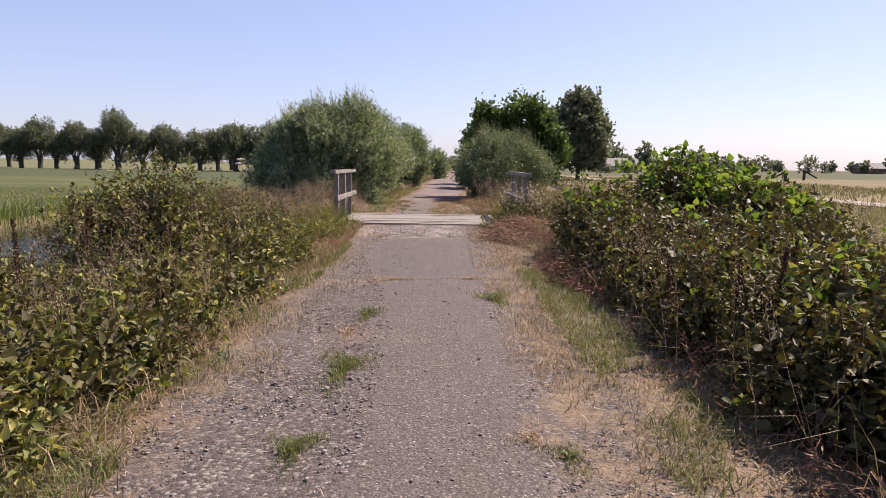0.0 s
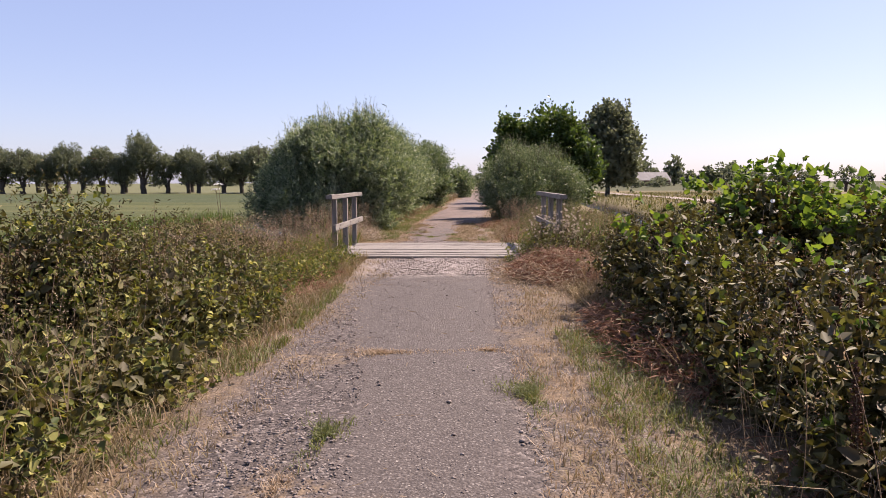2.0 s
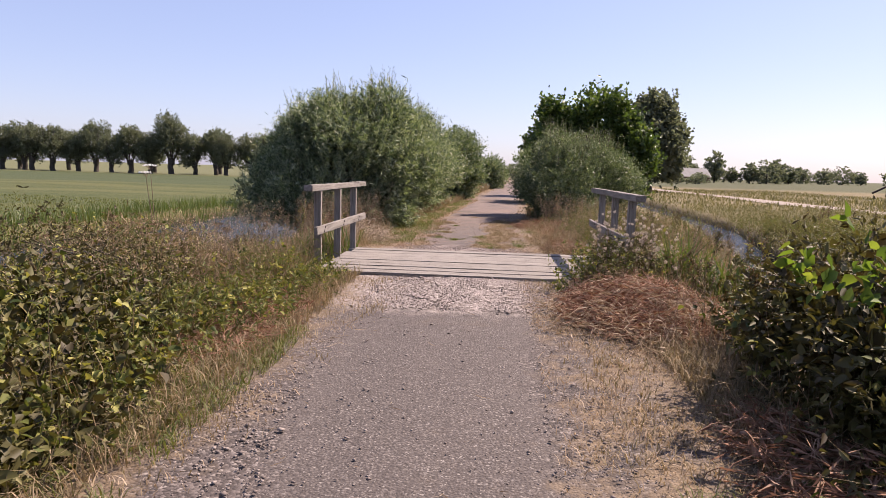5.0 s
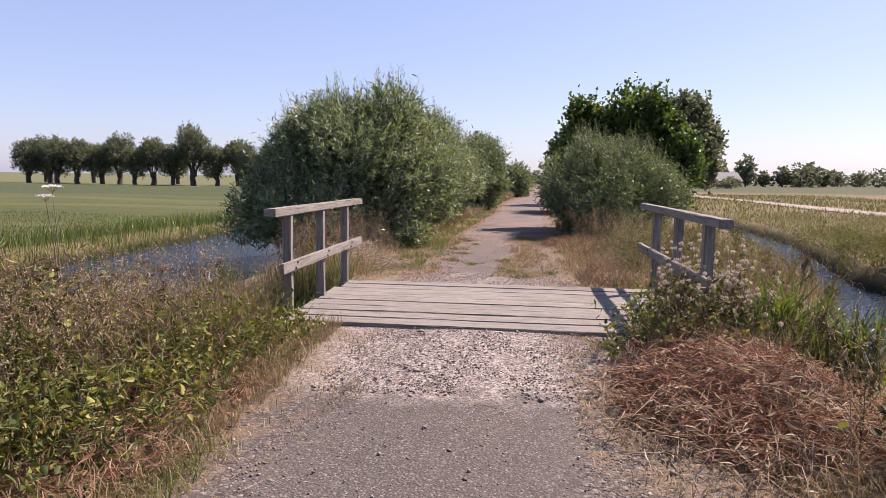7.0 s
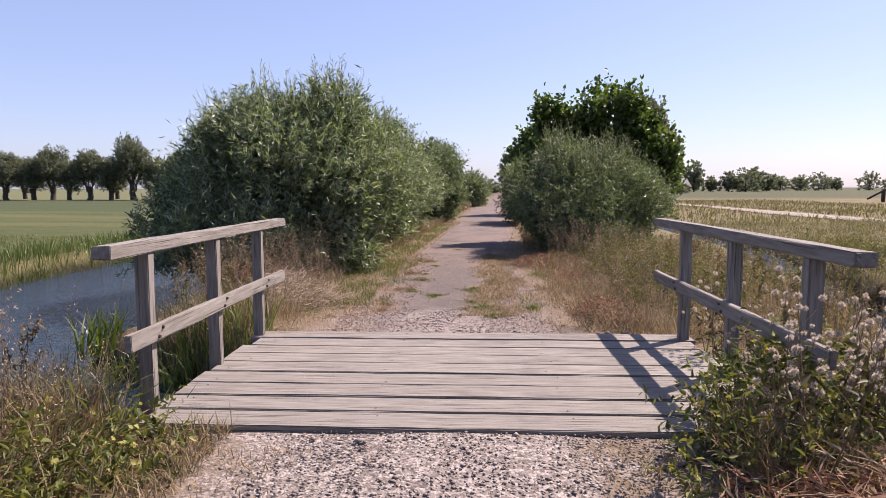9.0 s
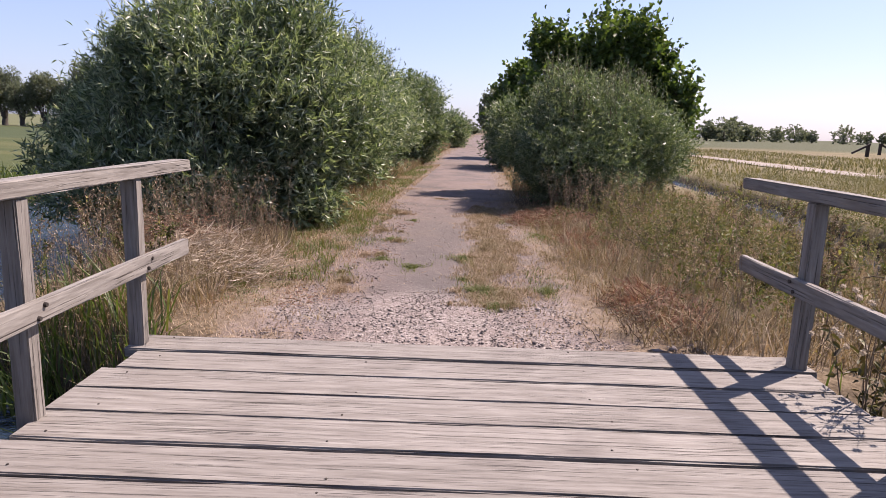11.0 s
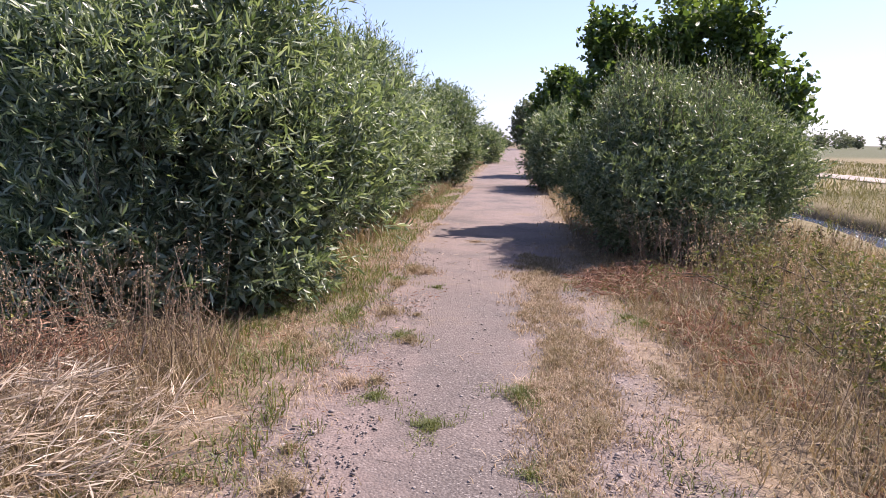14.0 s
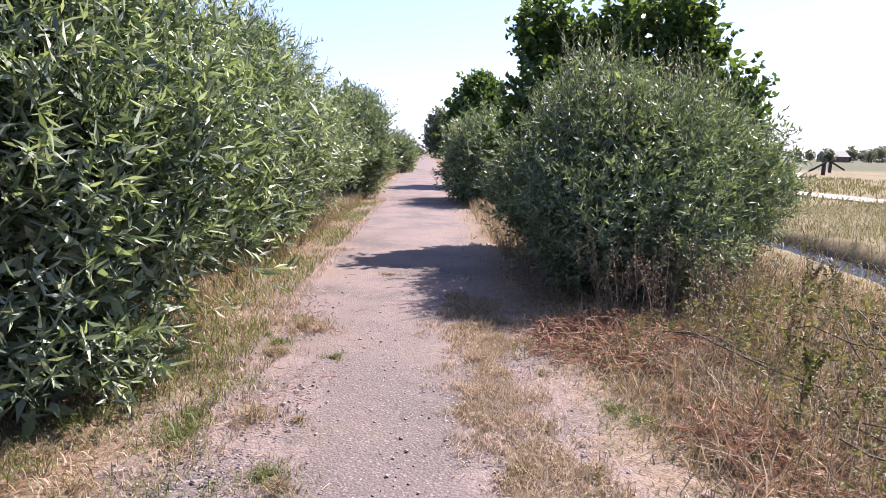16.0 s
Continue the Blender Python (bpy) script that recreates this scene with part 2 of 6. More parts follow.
    rightside = calc(nt, "MULTIPLY", calc(nt, "MULTIPLY", step(nt, calc(nt, "ADD", x, wob), 1.85, 2.2), step(nt, n2, 0.38, 0.6)), calc(nt, "SUBTRACT", 1.0, calc(nt, "MULTIPLY", after, 0.75)))
    patch = calc(nt, "MULTIPLY", step(nt, n1, 0.56, 0.66), step(nt, n3, 0.35, 0.6))
    patch = calc(nt, "MULTIPLY", patch, calc(nt, "SUBTRACT", 1.0, calc(nt, "MULTIPLY", strip, 0.75)))
    lit = calc(nt, "MAXIMUM", calc(nt, "MAXIMUM", edge, rightside), patch)
    base = mixc(nt, calc(nt, "MULTIPLY", lit, 0.92), base, straw)
    base = mixc(nt, calc(nt, "MULTIPLY", step(nt, n2, 0.55, 0.8), 0.3), base, (0.064, 0.0517, 0.0492))
    nt.links.new(base, bsdf.inputs["Base Color"])
    bsdf.inputs["Roughness"].default_value = 0.9
    bsdf.inputs["Specular IOR Level"].default_value = 0.3
    h = calc(nt, "ADD", calc(nt, "MULTIPLY", calc(nt, "SUBTRACT", 1.0, gd), 0.7), calc(nt, "MULTIPLY", n3, 0.5))
    bump(nt, bsdf, h, 0.8, 0.011)
    return mat


def ground_mat():
    """Dry verge soil near the track, mown meadow beyond the water on one side, rough dry field on the other."""
    mat, nt, bsdf = nodes_of("meadow_ground")
    v = coords(nt)
    sep = nt.nodes.new("ShaderNodeSeparateXYZ")
    nt.links.new(v, sep.inputs[0])
    x, y, z = sep.outputs
    n1 = noise_tex(nt, v, 0.12, 5)
    n2 = noise_tex(nt, v, 2.0, 5, 0.65)
    n3 = noise_tex(nt, v, 16, 5, 0.7)
    mp = nt.nodes.new("ShaderNodeMapping")
    mp.inputs["Rotation"].default_value = (0, 0, 0.02)
    mp.inputs["Scale"].default_value = (0.02, 0.33, 1)
    nt.links.new(v, mp.inputs[0])
    swath = noise_tex(nt, mp.outputs[0], 1.0, 4, 0.6)
    soil = ramp(nt, n3, [(0.25, (0.055, 0.038, 0.023)), (0.5, (0.115, 0.084, 0.052)), (0.75, (0.20, 0.152, 0.102))])
    mow = ramp(nt, n2, [(0.3, (0.034, 0.047, 0.0142)), (0.7, (0.066, 0.076, 0.027))])
    mow = mixc(nt, step(nt, swath, 0.42, 0.62), mow, (0.079, 0.083, 0.032))
    mow = mixc(nt, calc(nt, "MULTIPLY", calc(nt, "MULTIPLY", step(nt, y, 54, 60), calc(nt, "SUBTRACT", 1.0, step(nt, y, 88, 96))), 0.8), mow, (0.0418, 0.0566, 0.0246))
    mow = mixc(nt, step(nt, y, 96, 99), mow, (0.098, 0.103, 0.05))
    rough = ramp(nt, n2, [(0.3, (0.059, 0.0517, 0.0207)), (0.5, (0.113, 0.091, 0.0443)), (0.75, (0.177, 0.145, 0.0861))])
    rough = mixc(nt, step(nt, n1, 0.42, 0.6), rough, (0.138, 0.111, 0.059))
    rough = mixc(nt, step(nt, y, 100, 130), rough, (0.056, 0.060, 0.027))
    side = step(nt, calc(nt, "ADD", x, calc(nt, "MULTIPLY", n2, 1.5)), -9.5, -7.5)
    col = mixc(nt, side, mow, rough)
    bend = calc(nt, "MULTIPLY", calc(nt, "MAXIMUM", calc(nt, "SUBTRACT", y, 26.0), 0.0), 0.048)
    near = calc(nt, "SUBTRACT", 1.0, step(nt, calc(nt, "ABSOLUTE", calc(nt, "SUBTRACT", calc(nt, "SUBTRACT", x, bend), 1.0)), 3.4, 5.4))
    col = mixc(nt, near, col, soil)
    mud = calc(nt, "SUBTRACT", 1.0, step(nt, z, -0.5, -0.22))
    col = mixc(nt, mud, col, (0.0221, 0.0187, 0.0123))
    nt.links.new(col, bsdf.inputs["Base Color"])
    bsdf.inputs["Roughness"].default_value = 0.95
    bsdf.inputs["Specular IOR Level"].default_value = 0.2
    bump(nt, bsdf, calc(nt, "ADD", n3, n2), 0.6, 0.03)
    return mat


def water_mat():
    mat, nt, bsdf = nodes_of("ditch_water")
    v = coords(nt)
    bsdf.inputs["Base Color"].default_value = (0.020, 0.034, 0.055, 1)
    bsdf.inputs["Roughness"].default_value = 0.06
    bsdf.inputs["IOR"].default_value = 1.333
    bsdf.inputs["Specular IOR Level"].default_value = 0.75
    mp = nt.nodes.new("ShaderNodeMapping")
    mp.inputs["Rotation"].default_value = (0, 0, 0.5)
    mp.inputs["Scale"].default_value = (1.0, 3.0, 1)
    nt.links.new(v, mp.inputs[0])
    n = calc(nt, "ADD", noise_tex(nt, mp.outputs[0], 2.4, 3), calc(nt, "MULTIPLY", noise_tex(nt, mp.outputs[0], 9, 3), 0.3))
    bump(nt, bsdf, n, 1.0, 0.09)
    return mat


def plain_mat(name, a, b, scale, rough=0.8):
    return stem_mat(name, a, b, scale, rough)


M_ROAD, M_GROUND, M_WATER = road_mat(), ground_mat(), water_mat()
M_SAND = plain_mat("pale_sand_track", (0.14, 0.11, 0.085), (0.22, 0.18, 0.145), 1.5)
M_STONE = leaf_mat("loose_stone", [(0.05, (0.085, 0.066, 0.058)), (0.5, (0.175, 0.145, 0.131)), (0.85, (0.29, 0.25, 0.228)), (1.0, (0.47, 0.43, 0.40))], 0.0, 0.85, 0.3)

# ---- mesh helpers ----
R = np.random.default_rng(7)


LOOSE = {"flower_head", "branchwork", "stalk_mat", "seed_mass", "foliage", "dry_leaves", "crown"}


def mesh_np(name, verts, blocks):
    """A mesh from an array of points and blocks of faces, each block with one count of corners."""
    me = bpy.data.meshes.new(name)
    verts = np.asarray(verts, np.float32)
    me.vertices.add(len(verts))
    me.vertices.foreach_set("co", verts.ravel())
    loops = np.concatenate([b.ravel() for b in blocks]).astype(np.int32)
    totals = np.concatenate([np.full(len(b), b.shape[1]) for b in blocks]).astype(np.int32)
    starts = np.concatenate([[0], np.cumsum(totals)[:-1]]).astype(np.int32)
    me.loops.add(len(loops))
    me.loops.foreach_set("vertex_index", loops)
    me.polygons.add(len(totals))
    me.polygons.foreach_set("loop_start", starts)
    me.polygons.foreach_set("loop_total", totals)
    me.update(calc_edges=True)
    return me


def solid(name, me, mat, parent=None, label=""):
    if isinstance(me, bmesh.types.BMesh):
        bm, me = me, bpy.data.meshes.new(name)
        bm.to_mesh(me)
        bm.free()
    if mat and not me.materials:
        me.materials.append(mat)
    ob = new(name, me)
    if parent:
        ob.parent = parent
    if label:
        ob["label"] = label
    if name in LOOSE:
        ob["kind"] = "stuff"
    return ob


def part(name, me, mat, parent, label=""):
    return solid(name, me, mat, parent, label)


def thing(name, at, label, category, group="", kind=""):
    ob = new(name)
    ob.location = at
    return tagged(ob, label, category, group, kind)


def unit(a):
    return a / np.maximum(np.linalg.norm(a, axis=-1, keepdims=True), 1e-6)


def join(*pieces):
    """Joins (points, blocks) pairs."""
    vs, out, k = [], [], 0
    for v, bl in pieces:
        vs.append(v)
        out += [b + k for b in bl]
        k += len(v)
    return np.concatenate(vs), out


def leaves(p, d, length, width, fold=0.25, rng=R):
    """Diamond leaves, folded along the rib: base points, directions, lengths, widths."""
    n = len(p)
    length, width = np.broadcast_to(length, n)[:, None], np.broadcast_to(width, n)[:, None]
    s = unit(np.cross(d, rng.normal(size=(n, 3))))
    up = np.cross(s, d)
    v = np.empty((n, 4, 3))
    v[:, 0] = p
    v[:, 1] = p + d * length * 0.42 + s * width * 0.5 + up * width * fold
    v[:, 2] = p + d * length - up * length * 0.12
    v[:, 3] = p + d * length * 0.42 - s * width * 0.5 + up * width * fold
    return v.reshape(-1, 3), [np.arange(4 * n).reshape(n, 4)]


def broad(p, d, nrm, length, width, rng=R):
    """Ovate leaves of six points with a given facing."""
    n = len(p)
    length, width = np.broadcast_to(length, n)[:, None], np.broadcast_to(width, n)[:, None]
    s = unit(np.cross(d, nrm))
    up = np.cross(s, d)
    v = np.empty((n, 6, 3))
    v[:, 0] = p
    v[:, 1] = p + d * length * 0.22 + s * width * 0.48 + up * width * 0.12
    v[:, 2] = p + d * length * 0.62 + s * width * 0.36 + up * width * 0.10
    v[:, 3] = p + d * length - up * length * 0.15
    v[:, 4] = p + d * length * 0.62 - s * width * 0.36 + up * width * 0.10
    v[:, 5] = p + d * length * 0.22 - s * width * 0.48 + up * width * 0.12
    k = np.arange(n)[:, None] * 6
    return v.reshape(-1, 3), [np.concatenate([k + np.array([0, 1, 2, 3]), k + np.array([0, 3, 4, 5])])]


def blades(p, h, w, lean, rng=R, curl=0.6):
    """Grass blades that bend over: foot points, heights, widths, lean."""
    n = len(p)
    h, w = np.broadcast_to(h, n)[:, None], np.broadcast_to(w, n)[:, None]
    a = rng.uniform(0, 2 * np.pi, n)
    out = np.stack([np.cos(a), np.sin(a), np.zeros(n)], 1)
    b = a + rng.normal(0, 0.7, n) + np.pi / 2
    s = np.stack([np.cos(b), np.sin(b), np.zeros(n)], 1)
    ln = np.abs(rng.normal(lean, lean * 0.5, n))[:, None]
    up = np.array([0, 0, 1.0])
    mid = p + up * h * 0.55 + out * h * ln * 0.35
    tip = p + up * h * (1 - curl * np.minimum(ln, 1.2) * 0.55) + out * h * ln
    v = np.empty((n, 5, 3))
    v[:, 0], v[:, 1] = p - s * w * 0.5, p + s * w * 0.5
    v[:, 2], v[:, 3] = mid + s * w * 0.4, mid - s * w * 0.4
    v[:, 4] = tip
    k = np.arange(n)[:, None] * 5
    return v.reshape(-1, 3), [k + np.array([0, 1, 2, 3]), k + np.array([3, 2, 4])]


def tubes(lines, r0, r1, sides=5):
    """Tapered stems along n lines of k points: an array n, k, 3."""
    n, k, _ = lines.shape
    t = unit(np.gradient(lines, axis=1))
    a = unit(np.cross(t, np.array([0.3, 0.2, 0.93])) + 1e-5)
    b = np.cross(t, a)
    rad = np.broadcast_to(r0, n)[:, None] * (1 - np.linspace(0, 1, k)) + np.broadcast_to(r1, n)[:, None] * np.linspace(0, 1, k)
    ang = np.linspace(0, 2 * np.pi, sides, endpoint=False)
    ring = a[:, :, None] * np.cos(ang)[None, None, :, None] + b[:, :, None] * np.sin(ang)[None, None, :, None]
    v = lines[:, :, None] + ring * rad[:, :, None, None]
    i = np.arange(n)[:, None, None] * k * sides
    j = np.arange(k - 1)[None, :, None] * sides
    s = np.arange(sides)[None, None, :]
    s2 = (s + 1) % sides
    f = np.stack([i + j + s, i + j + s2, i + j + sides + s2, i + j + sides + s], -1).reshape(-1, 4)
    return v.reshape(-1, 3), [f]


def arcs(p0, p1, sag, k=6, rng=R, wob=0.03):
    """Bent lines from p0 to p1."""
    t = np.linspace(0, 1, k)[None, :, None]
    ln = p0[:, None] * (1 - t) + p1[:, None] * t
    ln = ln + np.asarray(sag)[..., None, :] * (4 * t * (1 - t))
    return ln + rng.normal(0, wob, ln.shape) * np.sin(t * np.pi)


def put(name, pieces, mat, label, category, kind="stuff"):
    return tagged(solid(name, mesh_np(name, *join(*pieces)), mat), label, category, "", kind)

# ---- lie of the land ----
WATER_Z = -0.55
CHANNELS = [
    # centre line points with half widths, and the width of the bank
    ([(-6.6, -30, 1.5), (-6.6, 8, 1.6), (-6.3, 14, 2.0), (-6.0, 20, 2.5), (-6.6, 27, 1.9), (-7.2, 45, 1.5), (-8, 120, 1.4)], 0.8),
    ([(-6.0, 17.6, 1.6), (-2.6, 16.7, 1.25), (-0.8, 16.2, 0.95), (1.3, 16.15, 0.75), (3.4, 16.05, 0.85), (5.6, 15.7, 1.2), (7.2, 17.0, 1.5), (7.5, 20.0, 0.85), (7.6, 23, 0.55), (8.5, 26, 0.5), (9.8, 32, 0.6), (11.5, 60, 0.8), (14, 130, 0.8)], 0.45),
]


def sstep(v, lo, hi):
    t = np.clip((v - lo) / (hi - lo), 0, 1)
    return t * t * (3 - 2 * t)


def channel_gap(x, y, line):
    """Distance from the water's edge of one channel (under zero: in it)."""
    best = np.full(np.shape(x), 1e9)
    for (ax, ay, aw), (bx, by, bw) in zip(line, line[1:]):
        dx, dy = bx - ax, by - ay
        t = np.clip(((x - ax) * dx + (y - ay) * dy) / (dx * dx + dy * dy), 0, 1)
        best = np.minimum(best, np.hypot(x - ax - t * dx, y - ay - t * dy) - (aw + t * (bw - aw)))
    return best


def road_mid(y):
    return 1.32 - 0.40 * sstep(y, 14, 19) + 0.048 * np.maximum(y - 26, 0)


def wet(x, y):
    return np.minimum(channel_gap(x, y, CHANNELS[0][0]), channel_gap(x, y, CHANNELS[1][0]))


def rise(y):
    """The ground comes up to the deck at both bridge heads."""
    return 0.085 * (sstep(y, 12.6, 14.8) * (y < 16.1) + (1 - sstep(y, 17.5, 19.4)) * (y >= 16.1))


def land(x, y):
    """Height of the ground."""
    x, y = np.asarray(x, float), np.asarray(y, float)
    off = np.abs(x - road_mid(y))
    z = -0.16 * sstep(off, 1.9, 4.5)
    z = z + 0.018 * np.sin(x * 2.3 + 1.7 * np.sin(y * 0.9)) * np.sin(y * 1.7 + 0.5) * sstep(off, 1.2, 2.2)
    z = z + 0.06 * np.sin(x * 0.33 + 2) * np.sin(y * 0.21) * sstep(off, 4, 9)
    z = z + rise(y) * (1 - sstep(off, 1.8, 3.4))
    for line, bank in CHANNELS:
        g = channel_gap(x, y, line)
        g = g + 0.12 * np.sin(x * 3.1 + y * 1.3) * np.sin(y * 2.7 - x)* (bank > 0.5)
        z = np.minimum(z, -0.95 + (z + 0.95) * sstep(g, -bank * 0.35, bank))
    return z


def grow(a, b, step_, far, ratio=1.13):
    mid = np.arange(a, b + 1e-6, step_)
    lo, hi, s = [a], [b], step_
    while hi[-1] < far[1]:
        s *= ratio
        hi.append(hi[-1] + s)
    s = step_
    while lo[-1] > far[0]:
        s *= ratio
        lo.append(lo[-1] - s)
    return np.concatenate([lo[:0:-1], mid, hi[1:]])


def sheet(xs, ys, height):
    gx, gy = np.meshgrid(xs, ys)
    v = np.stack([gx, gy, height(gx, gy)], -1).reshape(-1, 3)
    w, i = len(xs), np.arange(len(ys) - 1)[:, None] * len(xs) + np.arange(len(xs) - 1)[None]
    i = i.reshape(-1, 1)
    return v, [i + np.array([0, 1, w + 1, w])]


ground = tagged(solid("ground", mesh_np("ground", *sheet(grow(-11, 10, 0.15, (-2600, 2600)), grow(-3, 34, 0.15, (-2600, 2600)), land)), M_GROUND),
                "dry verges, mown meadow and rough summer field", "ground", kind="structure")
for poly in ground.data.polygons:
    poly.use_smooth = True


def track(name, y0, y1, label):
    ys, us = np.arange(y0, y1, 0.16 if y1 < 80 else 0.3), np.linspace(-1, 1, 31)
    gy, gu = np.meshgrid(ys, us, indexing="ij")
    half = 1.85 + 0.13 * np.sin(gy * 1.1 + gu) + 0.09 * np.sin(gy * 2.9 + 2 * gu) + 0.06 * np.sin(gy * 6.1 + gu * 3)
    gx = road_mid(gy) + gu * half
    z = rise(gy) + 0.022 * (1 - gu ** 2) - 0.05 * np.abs(gu) ** 8 + 0.008
    z = z - 0.016 * np.exp(-((np.abs(gu) - 0.45) / 0.16) ** 2) + 0.006 * np.sin(gx * 9 + gy * 3) * np.sin(gy * 5.3)
    v = np.stack([gx, gy, z], -1).reshape(-1, 3)
    w = len(us)
    i = (np.arange(len(ys) - 1)[:, None] * w + np.arange(w - 1)[None]).reshape(-1, 1)
    ob = solid(name, mesh_np(name, v, [i + np.array([0, 1, w + 1, w])]), M_ROAD)
    for p in ob.data.polygons:
        p.use_smooth = True
    return tagged(ob, label, "road", kind="structure")


track("road_near", -8, 14.98, "worn asphalt track with loose gravel and dry grass")
track("road_far", 17.36, 170, "dusty gravel track with a strip of dry grass")
tagged(solid("water", mesh_np("water", *sheet(np.arange(-12, 17, 1.0), np.arange(-30, 132, 2.0), lambda a, b: a * 0 + WATER_Z)), M_WATER),
       "still blue ditch water with small ripples", "water", kind="structure")
sx = np.array([20.2, 20.6, 21.8, 22.4])
tagged(solid("sand_path", mesh_np("sand_path", *sheet(sx, np.arange(8, 130, 0.7), lambda a, b: land(a, b) + 0.05)), M_SAND),
       "pale sandy path through the dry field", "path", kind="structure")

# ---- the plank bridge ----
DECK_Z, DECK0, DECK1 = 0.14, 14.88, 17.42


def beam(size, cut=0.008, rng=random, wear=0.004, segs=6):
    """A worn sawn timber along x, its centre at the origin."""
    bm = bmesh.new()
    bmesh.ops.create_cube(bm, size=1)
    bmesh.ops.scale(bm, vec=size, verts=bm.verts)
    bmesh.ops.subdivide_edges(bm, edges=[e for e in bm.edges if abs(e.verts[0].co.x - e.verts[1].co.x) > size[0] * 0.5], cuts=segs)
    bmesh.ops.bevel(bm, geom=[e for e in bm.edges if len(e.link_faces) == 2 and e.calc_face_angle(0) > 1], offset=cut, segments=2, affect="EDGES")
    for v in bm.verts:
        v.co.y += rng.uniform(-wear, wear)
        v.co.z += rng.uniform(-wear, wear) * 0.7
    return bm


bridge = thing("plank_bridge", (1.25, 16.15, 0), "weathered grey plank bridge across the ditch", "bridge")
PLANKS = 9
for i in range(PLANKS):
    w = (DECK1 - DECK0) / PLANKS
    y = DECK0 + (i + 0.5) * w
    x0, x1 = -0.78 + random.uniform(-0.05, 0.05), 3.28 + random.uniform(-0.05, 0.05)
    pl = part("plank", beam((x1 - x0, w - 0.022, 0.06), 0.007, wear=0.003, segs=14), M_WOOD, bridge)
    pl.location = ((x0 + x1) / 2 - 1.25, y - 16.15, DECK_Z - 0.03 + random.uniform(-0.004, 0.004))
    pl.rotation_euler = (random.uniform(-0.01, 0.01), 0, random.uniform(-0.003, 0.003))
    for bx in (-1.85, -0.62, 0.62, 1.85):
        for s in (random.choice((-0.07, 0.07)),):
            bm = bmesh.new()
            bmesh.ops.create_cone(bm, segments=7, radius1=0.006, radius2=0.005, depth=0.004, cap_ends=True)
            nail = part("nail", bm, M_IRON, pl)
            nail.location = (bx + random.uniform(-0.03, 0.03), s + random.uniform(-0.02, 0.02), 0.0315)
for bx in (-1.85, -0.62, 0.62, 1.85):
    st = part("stringer", beam((2.3, 0.14, 0.2), 0.006), M_WOOD, bridge, "dark timber bearer under the planks")
    st.rotation_euler = (0, 0, radians(90))
    st.location = (bx, 0, DECK_Z - 0.162)


def railing(x, side, y0, y1, posts):
    """side: 1 where the deck lies towards +x."""
    rail = thing("wooden_railing", (x, 16.15, 0), "weathered grey timber railing with three posts beside the deck", "railing", "bridge railings")
    top = part("top_rail", beam((y1 - y0, 0.115, 0.078), 0.007, segs=10), M_WOOD, rail)
    top.rotation_euler = (0, 0, radians(90))
    top.location = (0, (y0 + y1) / 2 - 16.15, 1.186)
    mid = part("mid_rail", beam((y1 - y0 - 0.28, 0.045, 0.105), 0.006, segs=10), M_WOOD, rail)
    mid.rotation_euler = (0, 0, radians(90))
    mid.location = (side * 0.068, (y0 + y1) / 2 - 16.15 - 0.02, 0.645)
    for y in posts:
        po = part("post", beam((1.95, 0.09, 0.085), 0.007), M_WOOD, rail)
        po.rotation_euler = Matrix(((0, 1, 0), (0, 0, 1), (1, 0, 0))).to_euler()
        po.location = (0, y - 16.15, 0.17)
        for dz in (-0.025, 0.025):
            bm = bmesh.new()
            bmesh.ops.create_cone(bm, segments=8, radius1=0.013, radius2=0.010, depth=0.012, cap_ends=True)
            bmesh.ops.rotate(bm, verts=bm.verts, matrix=Matrix.Rotation(radians(90), 3, "Z"))
            bo = part("bolt", bm, M_IRON, mid, "rusty bolt head")
            bo.rotation_euler = (radians(90), 0, 0)
            bo.location = (y - (y0 + y1) / 2 + 0.02 + dz, -side * 0.027, dz)
    return rail


railing(-0.775, 1, 14.66, 17.98, (15.13, 16.2, 17.24))
railing(3.22, -1, 14.48, 18.1, (14.98, 16.1, 17.22))

